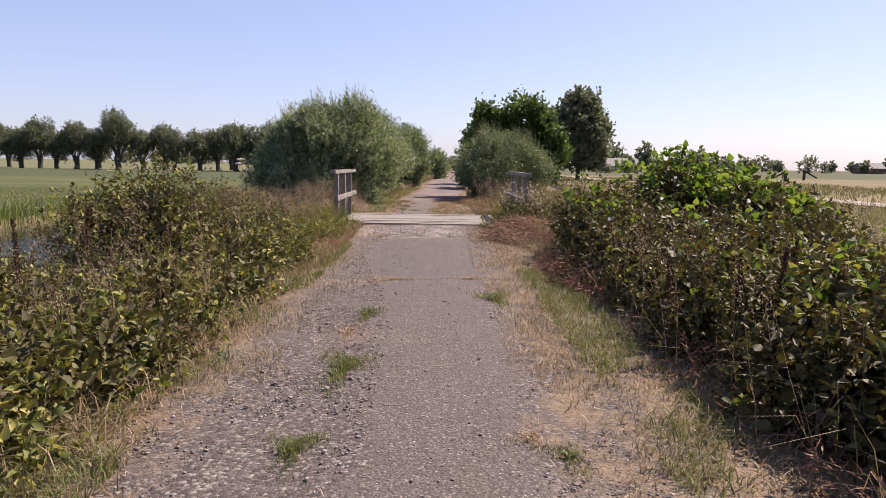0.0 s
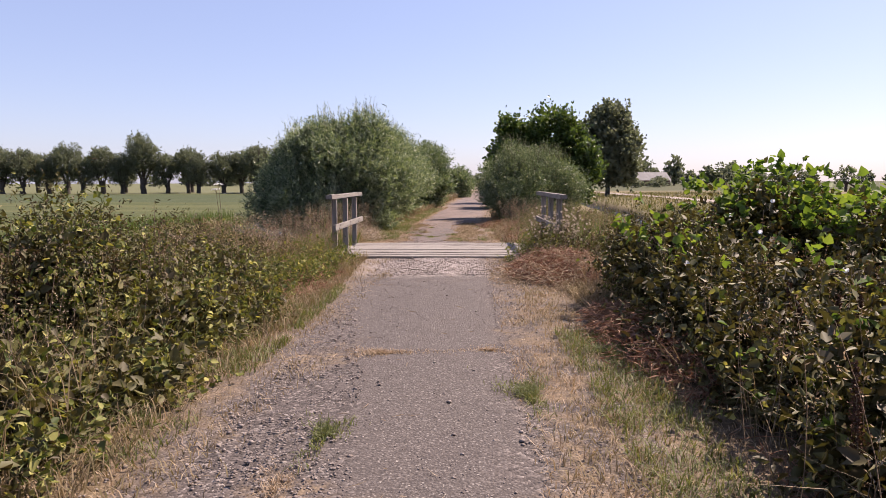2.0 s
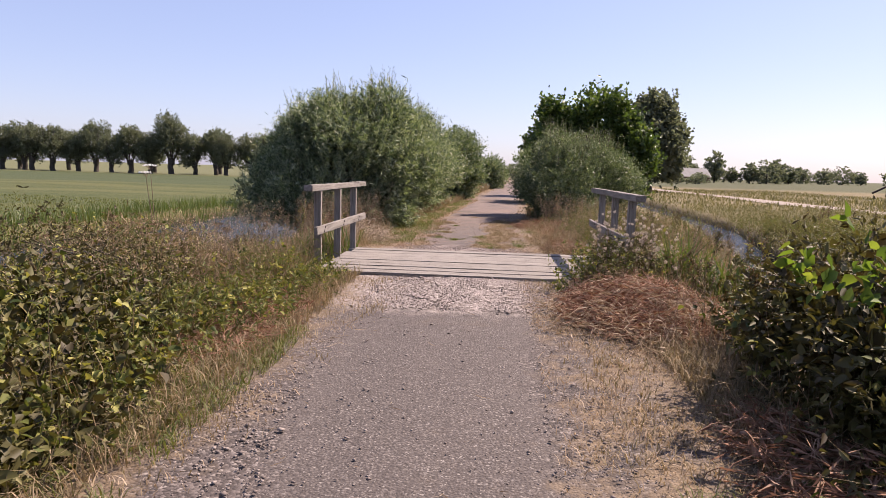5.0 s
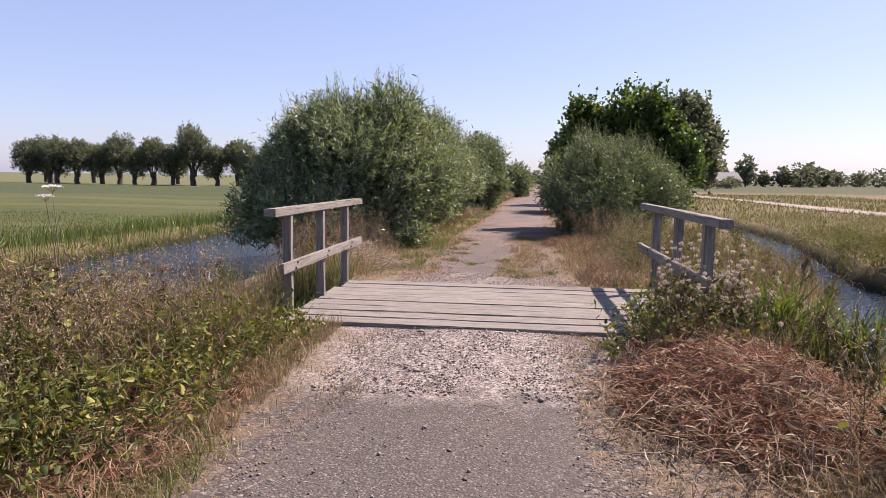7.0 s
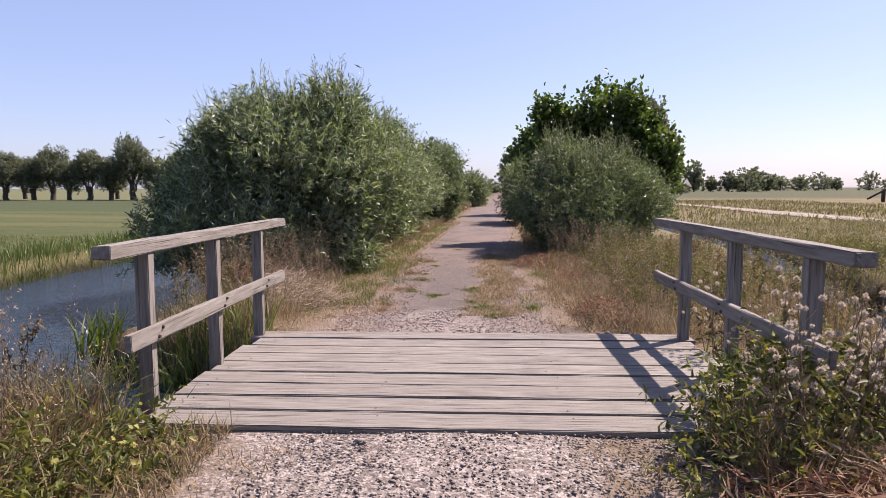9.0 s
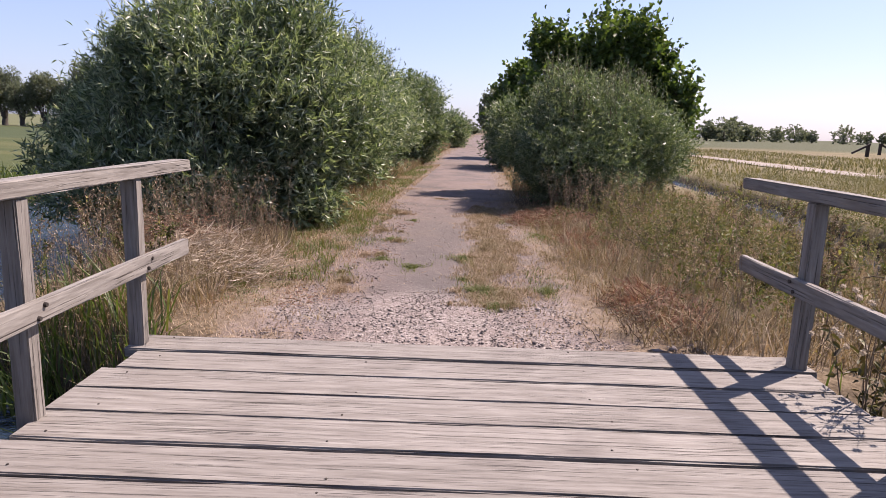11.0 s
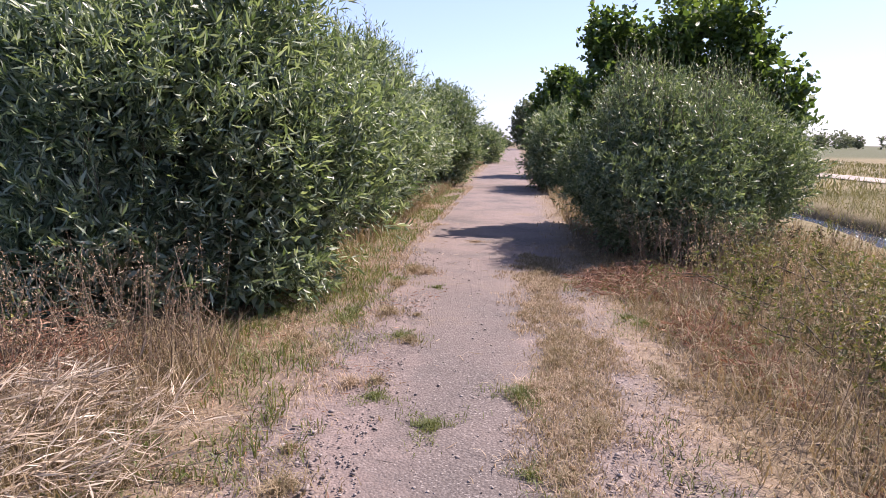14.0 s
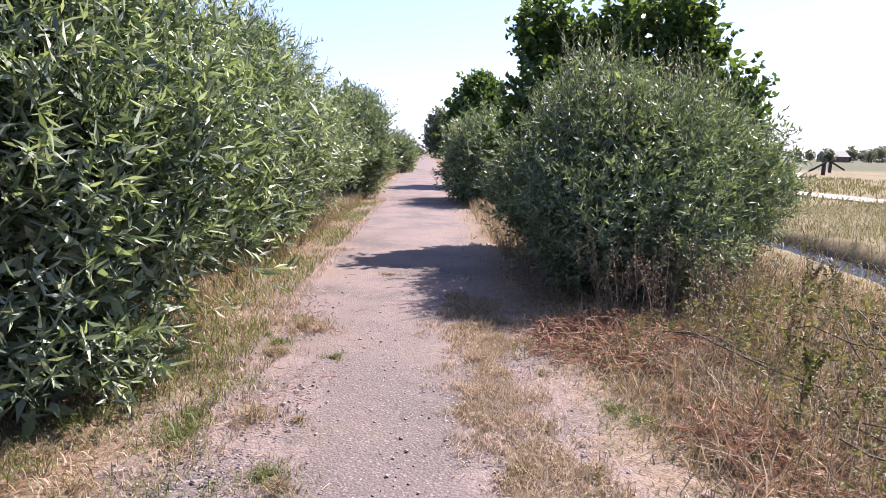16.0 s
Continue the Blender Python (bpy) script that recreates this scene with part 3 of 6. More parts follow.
# ---- trees and bushes ----
def crown(lobes, twigs, per, tlen, llen, lwid, rise=0.5, spread=0.5, droop=0.1, shell=(0.72, 1.0), floor_=0.15, rng=R, leaf="narrow", kn=4.2, lumpy=0.09):
    """Leaves on twigs that stand out of the skin of a crown made of overlapping lobes."""
    lob = np.array(lobes, float)
    area = (lob[:, 3] * lob[:, 4] + lob[:, 3] * lob[:, 5] + lob[:, 4] * lob[:, 5])
    which = rng.choice(len(lob), twigs, p=area / area.sum())
    u = unit(rng.normal(size=(twigs, 3)))
    r = rng.uniform(*shell, twigs)[:, None]
    c, e = lob[which, :3], lob[which, 3:6]
    p = c + u * e * r
    lump = np.sin(p[:, 0] * kn + 1.3) * np.sin(p[:, 1] * kn * 0.9 + 0.4) + np.sin(p[:, 2] * kn * 1.1 + p[:, 0] * kn * 0.5)
    fine = np.sin(p[:, 0] * kn * 2.6 + p[:, 2] * kn) * np.sin(p[:, 1] * kn * 2.3 - p[:, 2] * kn * 2.1 + 0.8)
    lump = lump + 0.7 * fine
    p = c + u * e * (r * (1 + lumpy * lump[:, None]))
    ok = (p[:, 2] > floor_) & (rng.uniform(0, 1, twigs) < 0.66 + 0.34 * np.clip(lump + 0.4, -1, 1))
    for c1, e1 in zip(lob[:, :3], lob[:, 3:6]):
        ok &= np.linalg.norm((p - c1) / e1, axis=1) > shell[0] - 0.06
    p, u, e = p[ok], u[ok], e[ok]
    n = len(p)
    out = unit(u / e)
    d = unit(out * spread + np.array([0, 0, rise]) + rng.normal(0, 0.38, (n, 3)))
    ln = tlen * rng.uniform(0.5, 1.3, n)
    t = rng.uniform(0.05, 1, (n, per))
    sway = rng.normal(0, 0.10, (n, 1, 3))
    q = p[:, None] + d[:, None] * (ln[:, None] * t)[..., None] + sway * (t ** 2)[..., None]
    q = q.reshape(-1, 3)
    dd = np.repeat(d, per, 0)
    ld = unit(dd * 0.75 + unit(rng.normal(size=q.shape)) * 0.75 + np.array([0, 0, -droop]))
    sz = rng.uniform(0.6, 1.25, len(q))
    if leaf == "narrow":
        return leaves(q, ld, llen * sz, lwid * sz, 0.15, rng)
    nr = unit(rng.normal(size=q.shape) + np.array([0.2, 0.1, 0.9]))
    return broad(q, ld, nr, llen * sz, lwid * sz, rng)


def shoots(pts, height, per, llen, lwid, rng=R, lean=0.18):
    """Single long shoots that stick out above a crown: stems and leaves."""
    n = len(pts)
    tip = pts + np.stack([rng.normal(0, lean, n), rng.normal(0, lean, n), np.ones(n)], 1) * (height * rng.uniform(0.6, 1.15, n))[:, None]
    ln = arcs(pts, tip, rng.normal(0, 0.04, (n, 3)), 5, rng, 0.01)
    st = tubes(ln, 0.006, 0.0015, 3)
    t = np.repeat(np.linspace(0.15, 1, per)[None], n, 0)
    i = np.clip(t * 4, 0, 3.999)
    k = i.astype(int)
    q = np.take_along_axis(ln, k[..., None], 1) * (1 - (i - k))[..., None] + np.take_along_axis(ln, (k + 1)[..., None], 1) * (i - k)[..., None]
    q = q.reshape(-1, 3)
    d = np.repeat(unit(tip - pts), per, 0)
    ld = unit(d * 0.8 + unit(rng.normal(size=q.shape)) * 0.6)
    s = np.tile(np.linspace(1.1, 0.55, per), n) * rng.uniform(0.8, 1.2, len(q))
    return st, leaves(q, ld, llen * s, lwid * s, 0.15, rng)


def bush_stems(base, lobes, n, rng=R, r0=0.03):
    lob = np.array(lobes, float)
    c = lob[rng.integers(0, len(lob), n)]
    p1 = c[:, :3] + unit(rng.normal(size=(n, 3)) + np.array([0, 0, 0.6])) * c[:, 3:6] * 0.8
    p0 = np.stack([base[0] + rng.normal(0, 0.28, n), base[1] + rng.normal(0, 0.28, n), np.full(n, -0.15)], 1)
    p0[:, :2] = p0[:, :2] * 0.5 + c[:, :2] * 0.5 if len(lob) > 2 else p0[:, :2]
    return tubes(arcs(p0, p1, np.stack([0 * p0[:, 0], 0 * p0[:, 0], rng.uniform(0.05, 0.3, n)], 1), 7, rng, 0.04), rng.uniform(0.5, 1, n) * r0, 0.006, 5)


def bush(name, at, lobes, twigs, per, tlen, llen, lwid, mat, label, category, inner=0, top=0, seed=1, leaf="narrow", **kw):
    """A bush or small tree: an Empty at its foot, with its stems and its crown."""
    rng = np.random.default_rng(seed)
    foot = np.array([at[0], at[1], 0.0])
    lob = [(a - at[0], b - at[1], c, d, e, f) for a, b, c, d, e, f in lobes]
    root = thing(name, (at[0], at[1], float(land(at[0], at[1]))), label, category)
    pieces = [crown(lob, twigs, per, tlen, llen, lwid, rng=rng, leaf=leaf, **kw)]
    if inner:
        pieces.append(crown(lob, inner * 2, 4, tlen * 0.5, llen * 1.2, lwid * 2.4, rng=rng, shell=(0.45, 0.84), leaf=leaf, floor_=0.12, kn=kw.get("kn", 4.2), lumpy=kw.get("lumpy", 0.09)))
    stems = [bush_stems((0, 0), lob, 46, rng)]
    if top:
        l = np.array(lob)
        pick = l[rng.integers(0, len(l), top)]
        u = unit(np.stack([rng.normal(0, 0.55, top), rng.normal(0, 0.55, top), np.ones(top)], 1))
        st, lv = shoots(pick[:, :3] + u * pick[:, 3:6] * 0.9, 0.75, 18, llen, lwid * 0.9, rng)
        stems.append(st)
        pieces.append(lv)
    part("branchwork", mesh_np("branchwork", *join(*stems)), M_TWIG, root)
    part("crown", mesh_np("crown", *join(*pieces)), mat, root)
    return root


bush("willow_bush", (-2.3, 23.5),
     [(-2.3, 23.3, 1.45, 1.6, 1.5, 1.6), (-1.5, 24.1, 1.6, 1.35, 1.3, 1.55), (-2.9, 24.3, 1.45, 1.35, 1.5, 1.5), (-1.45, 23.1, 0.9, 1.1, 0.9, 1.0), (-3.5, 23.5, 1.45, 1.0, 1.1, 1.25), (-4.05, 23.0, 0.65, 0.95, 0.9, 0.85), (-1.5, 23.6, 2.7, 0.85, 0.9, 0.75),
      (-2.6, 25.6, 1.5, 1.25, 1.1, 1.4), (-3.2, 22.2, 0.5, 0.9, 0.7, 0.75), (-2.4, 22.0, 0.5, 0.8, 0.5, 0.7), (-2.6, 23.5, 2.5, 0.8, 0.8, 0.7), (-3.6, 23.6, 2.15, 0.6, 0.7, 0.6)],
     15500, 14, 0.36, 0.13, 0.022, M_WILLOW, "large grey-green willow bush with narrow leaves beside the track", "bush", inner=10500, top=300, seed=3, rise=0.6, lumpy=0.11, kn=3.0, shell=(0.8, 1.0))
bush("willow_bush", (-2.0, 29.4),
     [(-1.6, 28.3, 1.6, 1.4, 1.3, 1.7), (-1.55, 30.4, 1.8, 1.55, 1.6, 1.7), (-1.4, 32.3, 1.5, 1.35, 1.4, 1.6), (-1.5, 29.0, 2.5, 0.95, 1.2, 0.9), (-2.0, 27.2, 1.4, 1.2, 0.9, 1.4)],
     8500, 12, 0.36, 0.125, 0.025, M_WILLOW, "grey-green willow bush in the row along the track", "bush", inner=6000, top=120, seed=4, rise=0.6, lumpy=0.11, kn=3.0, shell=(0.8, 1.0))
bush("willow_bush", (-0.5, 41.0), [(-0.55, 40.4, 1.5, 1.3, 1.5, 1.6), (-0.7, 42.4, 1.7, 1.4, 1.6, 1.85)], 2600, 10, 0.45, 0.17, 0.040, M_WILLOW2,
     "rounded willow bush in the row along the track", "bush", inner=1800, top=20, seed=5)
bush("willow_bush", (1.0, 66.0), [(1.0, 65, 1.1, 1.2, 1.6, 1.35), (1.1, 68.0, 1.2, 1.3, 1.8, 1.5)], 1500, 10, 0.5, 0.22, 0.06, M_WILLOW2,
     "distant rounded willow bush beside the track", "bush", inner=900, seed=6)
bush("willow_bush", (0.4, 88.0), [(0.3, 86, 1.3, 1.6, 2.5, 1.4), (0.4, 92, 1.4, 1.8, 3.0, 1.6)], 1200, 9, 0.6, 0.32, 0.10, M_WILLOW2,
     "distant dark willow bush at the bend", "bush", inner=700, seed=7)
bush("willow_bush", (4.0, 26.6),
     [(3.6, 26.0, 1.0, 1.2, 1.2, 1.05), (4.5, 27.0, 1.05, 1.25, 1.3, 1.1), (3.5, 27.4, 1.25, 1.2, 1.2, 1.15), (4.95, 27.3, 0.9, 0.8, 1.0, 0.95), (3.3, 26.6, 1.75, 0.7, 0.75, 0.72), (4.5, 26.8, 1.65, 0.7, 0.75, 0.66)],
     9500, 13, 0.32, 0.085, 0.018, M_WILLOW2, "dense silvery green willow bush casting shade on the track", "bush", inner=7000, top=340, seed=8, rise=0.75, lumpy=0.11, kn=3.4, shell=(0.8, 1.0))
bush("willow_bush", (3.7, 39.4), [(3.5, 38.6, 1.15, 1.0, 1.3, 1.25), (3.9, 40.2, 1.4, 1.2, 1.5, 1.35)], 2200, 10, 0.45, 0.15, 0.035, M_WILLOW2,
     "silvery willow bush further along the track", "bush", inner=1400, top=24, seed=9)
bush("willow_bush", (6.3, 66.0), [(6.2, 64, 1.4, 1.5, 2.2, 1.5), (6.6, 69, 1.5, 1.6, 2.4, 1.7)], 1300, 9, 0.5, 0.24, 0.07, M_WILLOW2,
     "distant willow bush along the track", "bush", inner=700, seed=10)


def tree(name, at, height, lobes, twigs, per, tlen, llen, lwid, mat, label, trunk_r, seed, leaf="broad", inner=0, **kw):
    rng = np.random.default_rng(seed)
    root = thing(name, (at[0], at[1], float(land(at[0], at[1])) - 0.02), label, "tree")
    lob = np.array(lobes, float)
    k = len(lob)
    p0 = np.stack([rng.normal(0, trunk_r * 0.3, k), rng.normal(0, trunk_r * 0.3, k), np.linspace(0.18, 0.5, k) * height], 1)
    limbs = tubes(arcs(p0, lob[:, :3] + lob[:, 3:6] * np.array([0, 0, 0.5]), np.stack([lob[:, 0] * 0.12, lob[:, 1] * 0.12, 0 * lob[:, 0] - 0.1], 1), 7, rng, 0.03), trunk_r * 0.45, 0.012, 6)
    n2 = k * 5
    c = np.repeat(lob, 5, 0)
    tw = tubes(arcs(c[:, :3], c[:, :3] + unit(rng.normal(size=(n2, 3)) + np.array([0, 0, 0.5])) * c[:, 3:6] * 0.9, rng.normal(0, 0.05, (n2, 3)), 5, rng, 0.03), trunk_r * 0.16, 0.005, 4)
    bole = tubes(arcs(np.array([[0, 0, -0.3]]), np.array([[0.05, 0.05, height * 0.55]]), np.array([[0.06, 0.04, 0]]), 9, rng, 0.02), trunk_r, trunk_r * 0.4, 9)
    part("trunk", mesh_np("trunk", *join(bole, limbs, tw)), M_BARK, root)
    pieces = [crown(lob, twigs, per, tlen, llen, lwid, rng=rng, leaf=leaf, **kw)]
    if inner:
        pieces.append(crown(lob, inner * 2, 3, tlen * 0.6, llen * 1.3, lwid * 1.5, rng=rng, leaf=leaf, shell=(0.3, 0.72), floor_=0.4))
    part("crown", mesh_np("crown", *join(*pieces)), mat, root)
    return root


def lobe_stack(rng, w, h, base, n, r):
    """Lobes spread through a crown of width w from base to h."""
    out = []
    for i in range(n):
        f = (i + 0.5) / n
        a = i * 2.4
        span = w * 0.5 * (1 - abs(f - 0.4) ** 1.6 * 1.1)
        rr = r * rng.uniform(0.8, 1.2)
        out.append((math.cos(a) * max(span - rr, 0.05), math.sin(a) * max(span - rr, 0.05), base + rr * 0.6 + f * (h - base - rr * 1.5), rr, rr, rr * rng.uniform(1.0, 1.4)))
    return out


rt = random.Random(5)
tree("young_poplar", (4.7, 29.6), 4.5, [(dx * 0.78, dy * 0.85, z * 0.85, r * 0.72, r * 0.72, r * 1.1) for dx, dy, z, r in ((-2.1, 0.3, 2.0, 0.75), (-1.65, 0.3, 4.0, 0.7), (-1.7, -0.5, 2.9, 0.7), (-0.9, 0.5, 3.9, 0.6), (-0.2, -0.3, 4.3, 0.6), (0.5, 0.6, 4.5, 0.55), (1.0, -0.4, 4.2, 0.6), (1.6, 0.3, 3.7, 0.6), (2.1, -0.5, 3.0, 0.65), (2.4, 0.4, 2.2, 0.7), (0, 0, 2.6, 1.0), (1.0, 0.5, 2.8, 0.95), (-0.9, -0.4, 2.1, 0.95), (0.4, -0.8, 1.6, 1.0), (1.7, -0.3, 1.7, 0.9), (-0.3, 0.8, 3.3, 0.8))], 4600, 7, 0.34, 0.115, 0.096, M_POPLAR,
     "young poplar with large glossy dark green leaves", 0.13, 21, inner=1600, rise=0.9, shell=(0.55, 1.0))
tree("young_poplar", (4.7, 48.0), 4.8, lobe_stack(rt, 3.6, 4.9, 0.8, 13, 0.75), 2000, 7, 0.45, 0.19, 0.16, M_POPLAR,
     "young poplar in the row behind the willows", 0.12, 22, inner=700, rise=0.9, shell=(0.55, 1.0))
tree("tall_poplar", (17.4, 76.0), 10.4, lobe_stack(rt, 7.4, 9.6, 1.2, 24, 1.25), 2600, 8, 0.9, 0.36, 0.30, M_HAZYLEAF,
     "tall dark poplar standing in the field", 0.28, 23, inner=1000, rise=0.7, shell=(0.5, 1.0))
tree("tall_poplar", (16.2, 90.0), 8.5, lobe_stack(rt, 5.5, 9.5, 1.5, 13, 1.5), 1300, 8, 0.9, 0.36, 0.30, M_HAZYLEAF,
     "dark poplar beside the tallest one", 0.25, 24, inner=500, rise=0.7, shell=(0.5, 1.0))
tree("roadside_tree", (9.6, 150.0), 9.5, lobe_stack(rt, 7.6, 9.6, 0.8, 16, 2.2), 1300, 8, 0.9, 0.4, 0.33, M_HAZYLEAF,
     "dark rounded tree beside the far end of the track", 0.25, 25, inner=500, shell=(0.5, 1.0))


def pollard(seed):
    """A pollard willow: a thick short bole with a knobbly head and a brush of upright shoots."""
    rng = np.random.default_rng(seed)
    root = thing("pollard_willow", (0, 0, 0), "old pollard willow with a thick bole and a round crown", "tree", "row of pollard willows across the meadow")
    bole = tubes(arcs(np.array([[0, 0, -0.3]]), np.array([[0.1, 0, 1.5]]), np.array([[0.12, 0.1, 0]]), 8, rng, 0.03), 0.40, 0.34, 9)
    head = tubes(np.array([[[0.1, 0, 1.1], [0.1, 0, 1.35], [0.1, 0, 1.65], [0.1, 0, 1.9]]]), 0.42, 0.46, 9)
    n = 26
    a = rng.uniform(0, 2 * np.pi, n)
    p0 = np.stack([0.1 + np.cos(a) * 0.3, np.sin(a) * 0.3, np.full(n, 1.7)], 1)
    p1 = np.stack([np.cos(a) * rng.uniform(0.4, 1.9, n), np.sin(a) * rng.uniform(0.4, 1.9, n), rng.uniform(4.2, 6.8, n)], 1)
    sh = tubes(arcs(p0, p1, np.stack([np.cos(a) * 0.25, np.sin(a) * 0.25, 0 * a], 1), 6, rng, 0.04), 0.06, 0.012, 4)
    part("trunk", mesh_np("trunk", *join(bole, head)), M_BARK, root)
    part("branchwork", mesh_np("branchwork", *sh), M_BARK, root)
    lob = [(0, 0, 4.2, 1.6, 1.6, 2.5)]
    for i in range(7):
        b = i * 0.9 + rng.uniform(0, 0.5)
        lob.append((math.cos(b) * 1.1, math.sin(b) * 1.1, rng.uniform(2.3, 5.5), 1.05, 1.05, rng.uniform(1.2, 1.8)))
    part("crown", mesh_np("crown", *crown(lob, 1500, 9, 0.7, 0.34, 0.11, rng=rng, rise=0.9, shell=(0.5, 1.0), floor_=1.15)), M_HAZYLEAF, root)
    return root


pollards = [pollard(40 + i) for i in range(4)]
rp = random.Random(12)
spots = []
px = -76.0
while px < -12:
    spots.append((px, 104 + rp.uniform(-1.2, 1.2)))
    px += rp.uniform(2.4, 3.6)
px = -80.0
while px < -10:
    spots.append((px, 113 + rp.uniform(-1.5, 1.5)))
    px += rp.uniform(8.0, 15.0)
for i, (x, y) in enumerate(spots):
    s = rp.uniform(0.85, 1.15)
    m = Matrix.LocRotScale((x, y, float(land(x, y))), Euler((0, 0, rp.uniform(0, 6.28))), None)
    if i < 4:
        pollards[i].matrix_world = m
    else:
        ob = copy_thing(pollards[i % 4], m)
        ob.scale = (s, s, s * rp.uniform(0.9, 1.1))


def far_tree(seed, w, h):
    rng = np.random.default_rng(seed)
    r = random.Random(seed)
    root = thing("field_tree", (0, 0, 0), "small rounded dark tree on the horizon", "tree", "trees on the horizon")
    bole = tubes(arcs(np.array([[0, 0, -0.4]]), np.array([[0, 0, h * 0.5]]), np.array([[0.1, 0, 0]]), 5, rng, 0.02), 0.3, 0.15, 6)
    part("trunk", mesh_np("trunk", *bole), M_BARK, root)
    part("crown", mesh_np("crown", *crown(lobe_stack(r, w, h, 0.2, 9, w * 0.26), 260, 6, 0.9, 0.95, 0.6, rng=rng, shell=(0.45, 1.0), floor_=0.2)), M_HAZYLEAF, root)
    return root


def place(ob, x, y, s):
    m = Matrix.LocRotScale((x, y, float(land(x, y))), Euler((0, 0, rp.uniform(0, 6.28))), None)
    c = copy_thing(ob, m)
    c.scale = s
    return c


fars = [far_tree(60, 9, 9), far_tree(61, 7, 8), far_tree(62, 11, 8)]
for ob, (x, y) in zip(fars, ((72, 262), (84, 262), (128, 318))):
    ob.matrix_world = Matrix.Translation((x, y, float(land(x, y))))
fars[0].scale, fars[1].scale = (1.1, 1.1, 1.22), (1.2, 1.2, 1.35)
for x, y, s, h in ((78, 268, 0.8, 0.95), (91, 264, 1.0, 0.7), (97, 262, 1.2, 0.75), (104, 264, 1.2, 0.8), (112, 275, 1.3, 0.85), (121, 285, 1.2, 0.7), (136, 322, 1.0, 0.7), (147, 330, 1.0, 0.75), (159, 335, 1.1, 0.75),
                   (170, 340, 1.2, 0.8), (184, 350, 1.0, 0.75), (206, 360, 1.2, 0.9), (216, 362, 0.7, 1.0), (226, 372, 0.8, 1.05), (250, 380, 1.0, 0.9), (274, 395, 1.2, 0.95), (288, 398, 1.0, 0.85),
                   (306, 410, 1.2, 0.9), (330, 415, 1.4, 0.8), (352, 420, 1.2, 0.9), (380, 420, 1.5, 0.8), (60, 200, 0.7, 0.5), (53, 180, 0.6, 0.45), (45, 170, 0.6, 0.4),
                   (2, 186, 0.5, 0.6), (7, 190, 0.5, 0.5), (11, 187, 0.45, 0.6), (16, 180, 0.6, 0.7), (21, 178, 0.7, 0.7), (-4, 184, 0.6, 0.6), (-9, 180, 0.6, 0.7), (12.5, 140, 0.6, 0.8), (15, 150, 0.6, 0.9)):
    place(fars[int(x) % 3], x, y, (s, s, s * h))
for i in range(26):
    place(fars[i % 3], rp.uniform(150, 620), rp.uniform(520, 640), (rp.uniform(1.2, 2.4), 1.5, rp.uniform(0.9, 1.5)))
for i in range(22):
    place(fars[i % 3], -140 + i * 7 + rp.uniform(-2, 2), 300 + rp.uniform(0, 30), (1.2, 1.2, rp.uniform(0.5, 0.9)))

# ---- farm buildings on the horizon ----
M_ROOF = plain_mat("grey_roof", (0.10, 0.098, 0.10), (0.15, 0.147, 0.15), 0.8)
M_BRICK = plain_mat("brick_wall", (0.10, 0.055, 0.04), (0.15, 0.085, 0.06), 1.2)
M_GLASS = plain_mat("dark_pane", (0.02, 0.025, 0.03), (0.04, 0.045, 0.05), 1.0, 0.1)


def building(name, at, size, eave, wall, roof, label, turn=0.0):
    root = thing(name, (*at, float(land(*at))), label, "building")
    root.rotation_euler = (0, 0, turn)
    w, d, h = size
    bm = bmesh.new()
    bmesh.ops.create_cube(bm, size=1)
    bmesh.ops.scale(bm, vec=(w, d, eave + 0.4), verts=bm.verts)
    bmesh.ops.translate(bm, vec=(0, 0, eave / 2 - 0.2), verts=bm.verts)
    part("wall", bm, wall, root)
    bm = bmesh.new()
    a, b = w / 2 + 0.4, d / 2 + 0.5
    vs = [bm.verts.new(c) for c in ((-a, -b, eave - 0.2), (-a, 0, h), (-a, b, eave - 0.2), (a, -b, eave - 0.2), (a, 0, h), (a, b, eave - 0.2))]
    for f in ((0, 1, 2), (3, 5, 4), (0, 3, 4, 1), (1, 4, 5, 2), (0, 2, 5, 3)):
        bm.faces.new([vs[i] for i in f])
    bmesh.ops.recalc_face_normals(bm, faces=bm.faces)
    part("roof", bm, roof, root)
    n = max(2, int(w // 4))
    for i in range(n):
        bm = bmesh.new()
        bmesh.ops.create_cube(bm, size=1)
        bmesh.ops.scale(bm, vec=(1.2, 0.12, 1.3), verts=bm.verts)
        win = part("window", bm, M_GLASS, root)
        win.location = (-w / 2 + (i + 0.5) * w / n, -d / 2 - 0.02, eave * 0.55)
    return root


building("barn", (69.5, 245), (12, 9, 5.0), 2.2, M_BRICK, M_ROOF, "long low barn with a pale grey roof among trees", 0.1)
building("farmhouse", (258, 388), (14, 9, 6.5), 3.4, M_BRICK, M_ROOF, "grey-roofed brick farmhouse on the horizon")

# ---- verges, weeds and grass ----
def surf(x, y):
    """Top of the ground or the track."""
    u = np.clip(np.abs(x - road_mid(y)) / 1.72, 0, 1)
    on = ((y < 14.98) | (y > 17.36))
    return np.where(on & (u < 1), np.maximum(land(x, y), rise(y) + 0.03 * (1 - u ** 2) - 0.05 * u ** 8), land(x, y))


def fbm(x, y, s=1.0, k=0.0):
    """A smooth uneven field between about 0 and 1."""
    a = np.sin(x * 1.9 * s + 1.3 * np.sin(y * 1.1 * s + k) + k) * np.sin(y * 1.6 * s + 1.1 * np.sin(x * 1.4 * s - k))
    b = np.sin(x * 4.7 * s + y * 2.9 * s + k * 3) * np.sin(y * 5.3 * s - x * 3.1 * s + k)
    return np.clip(0.5 + 0.38 * a + 0.2 * b, 0, 1)


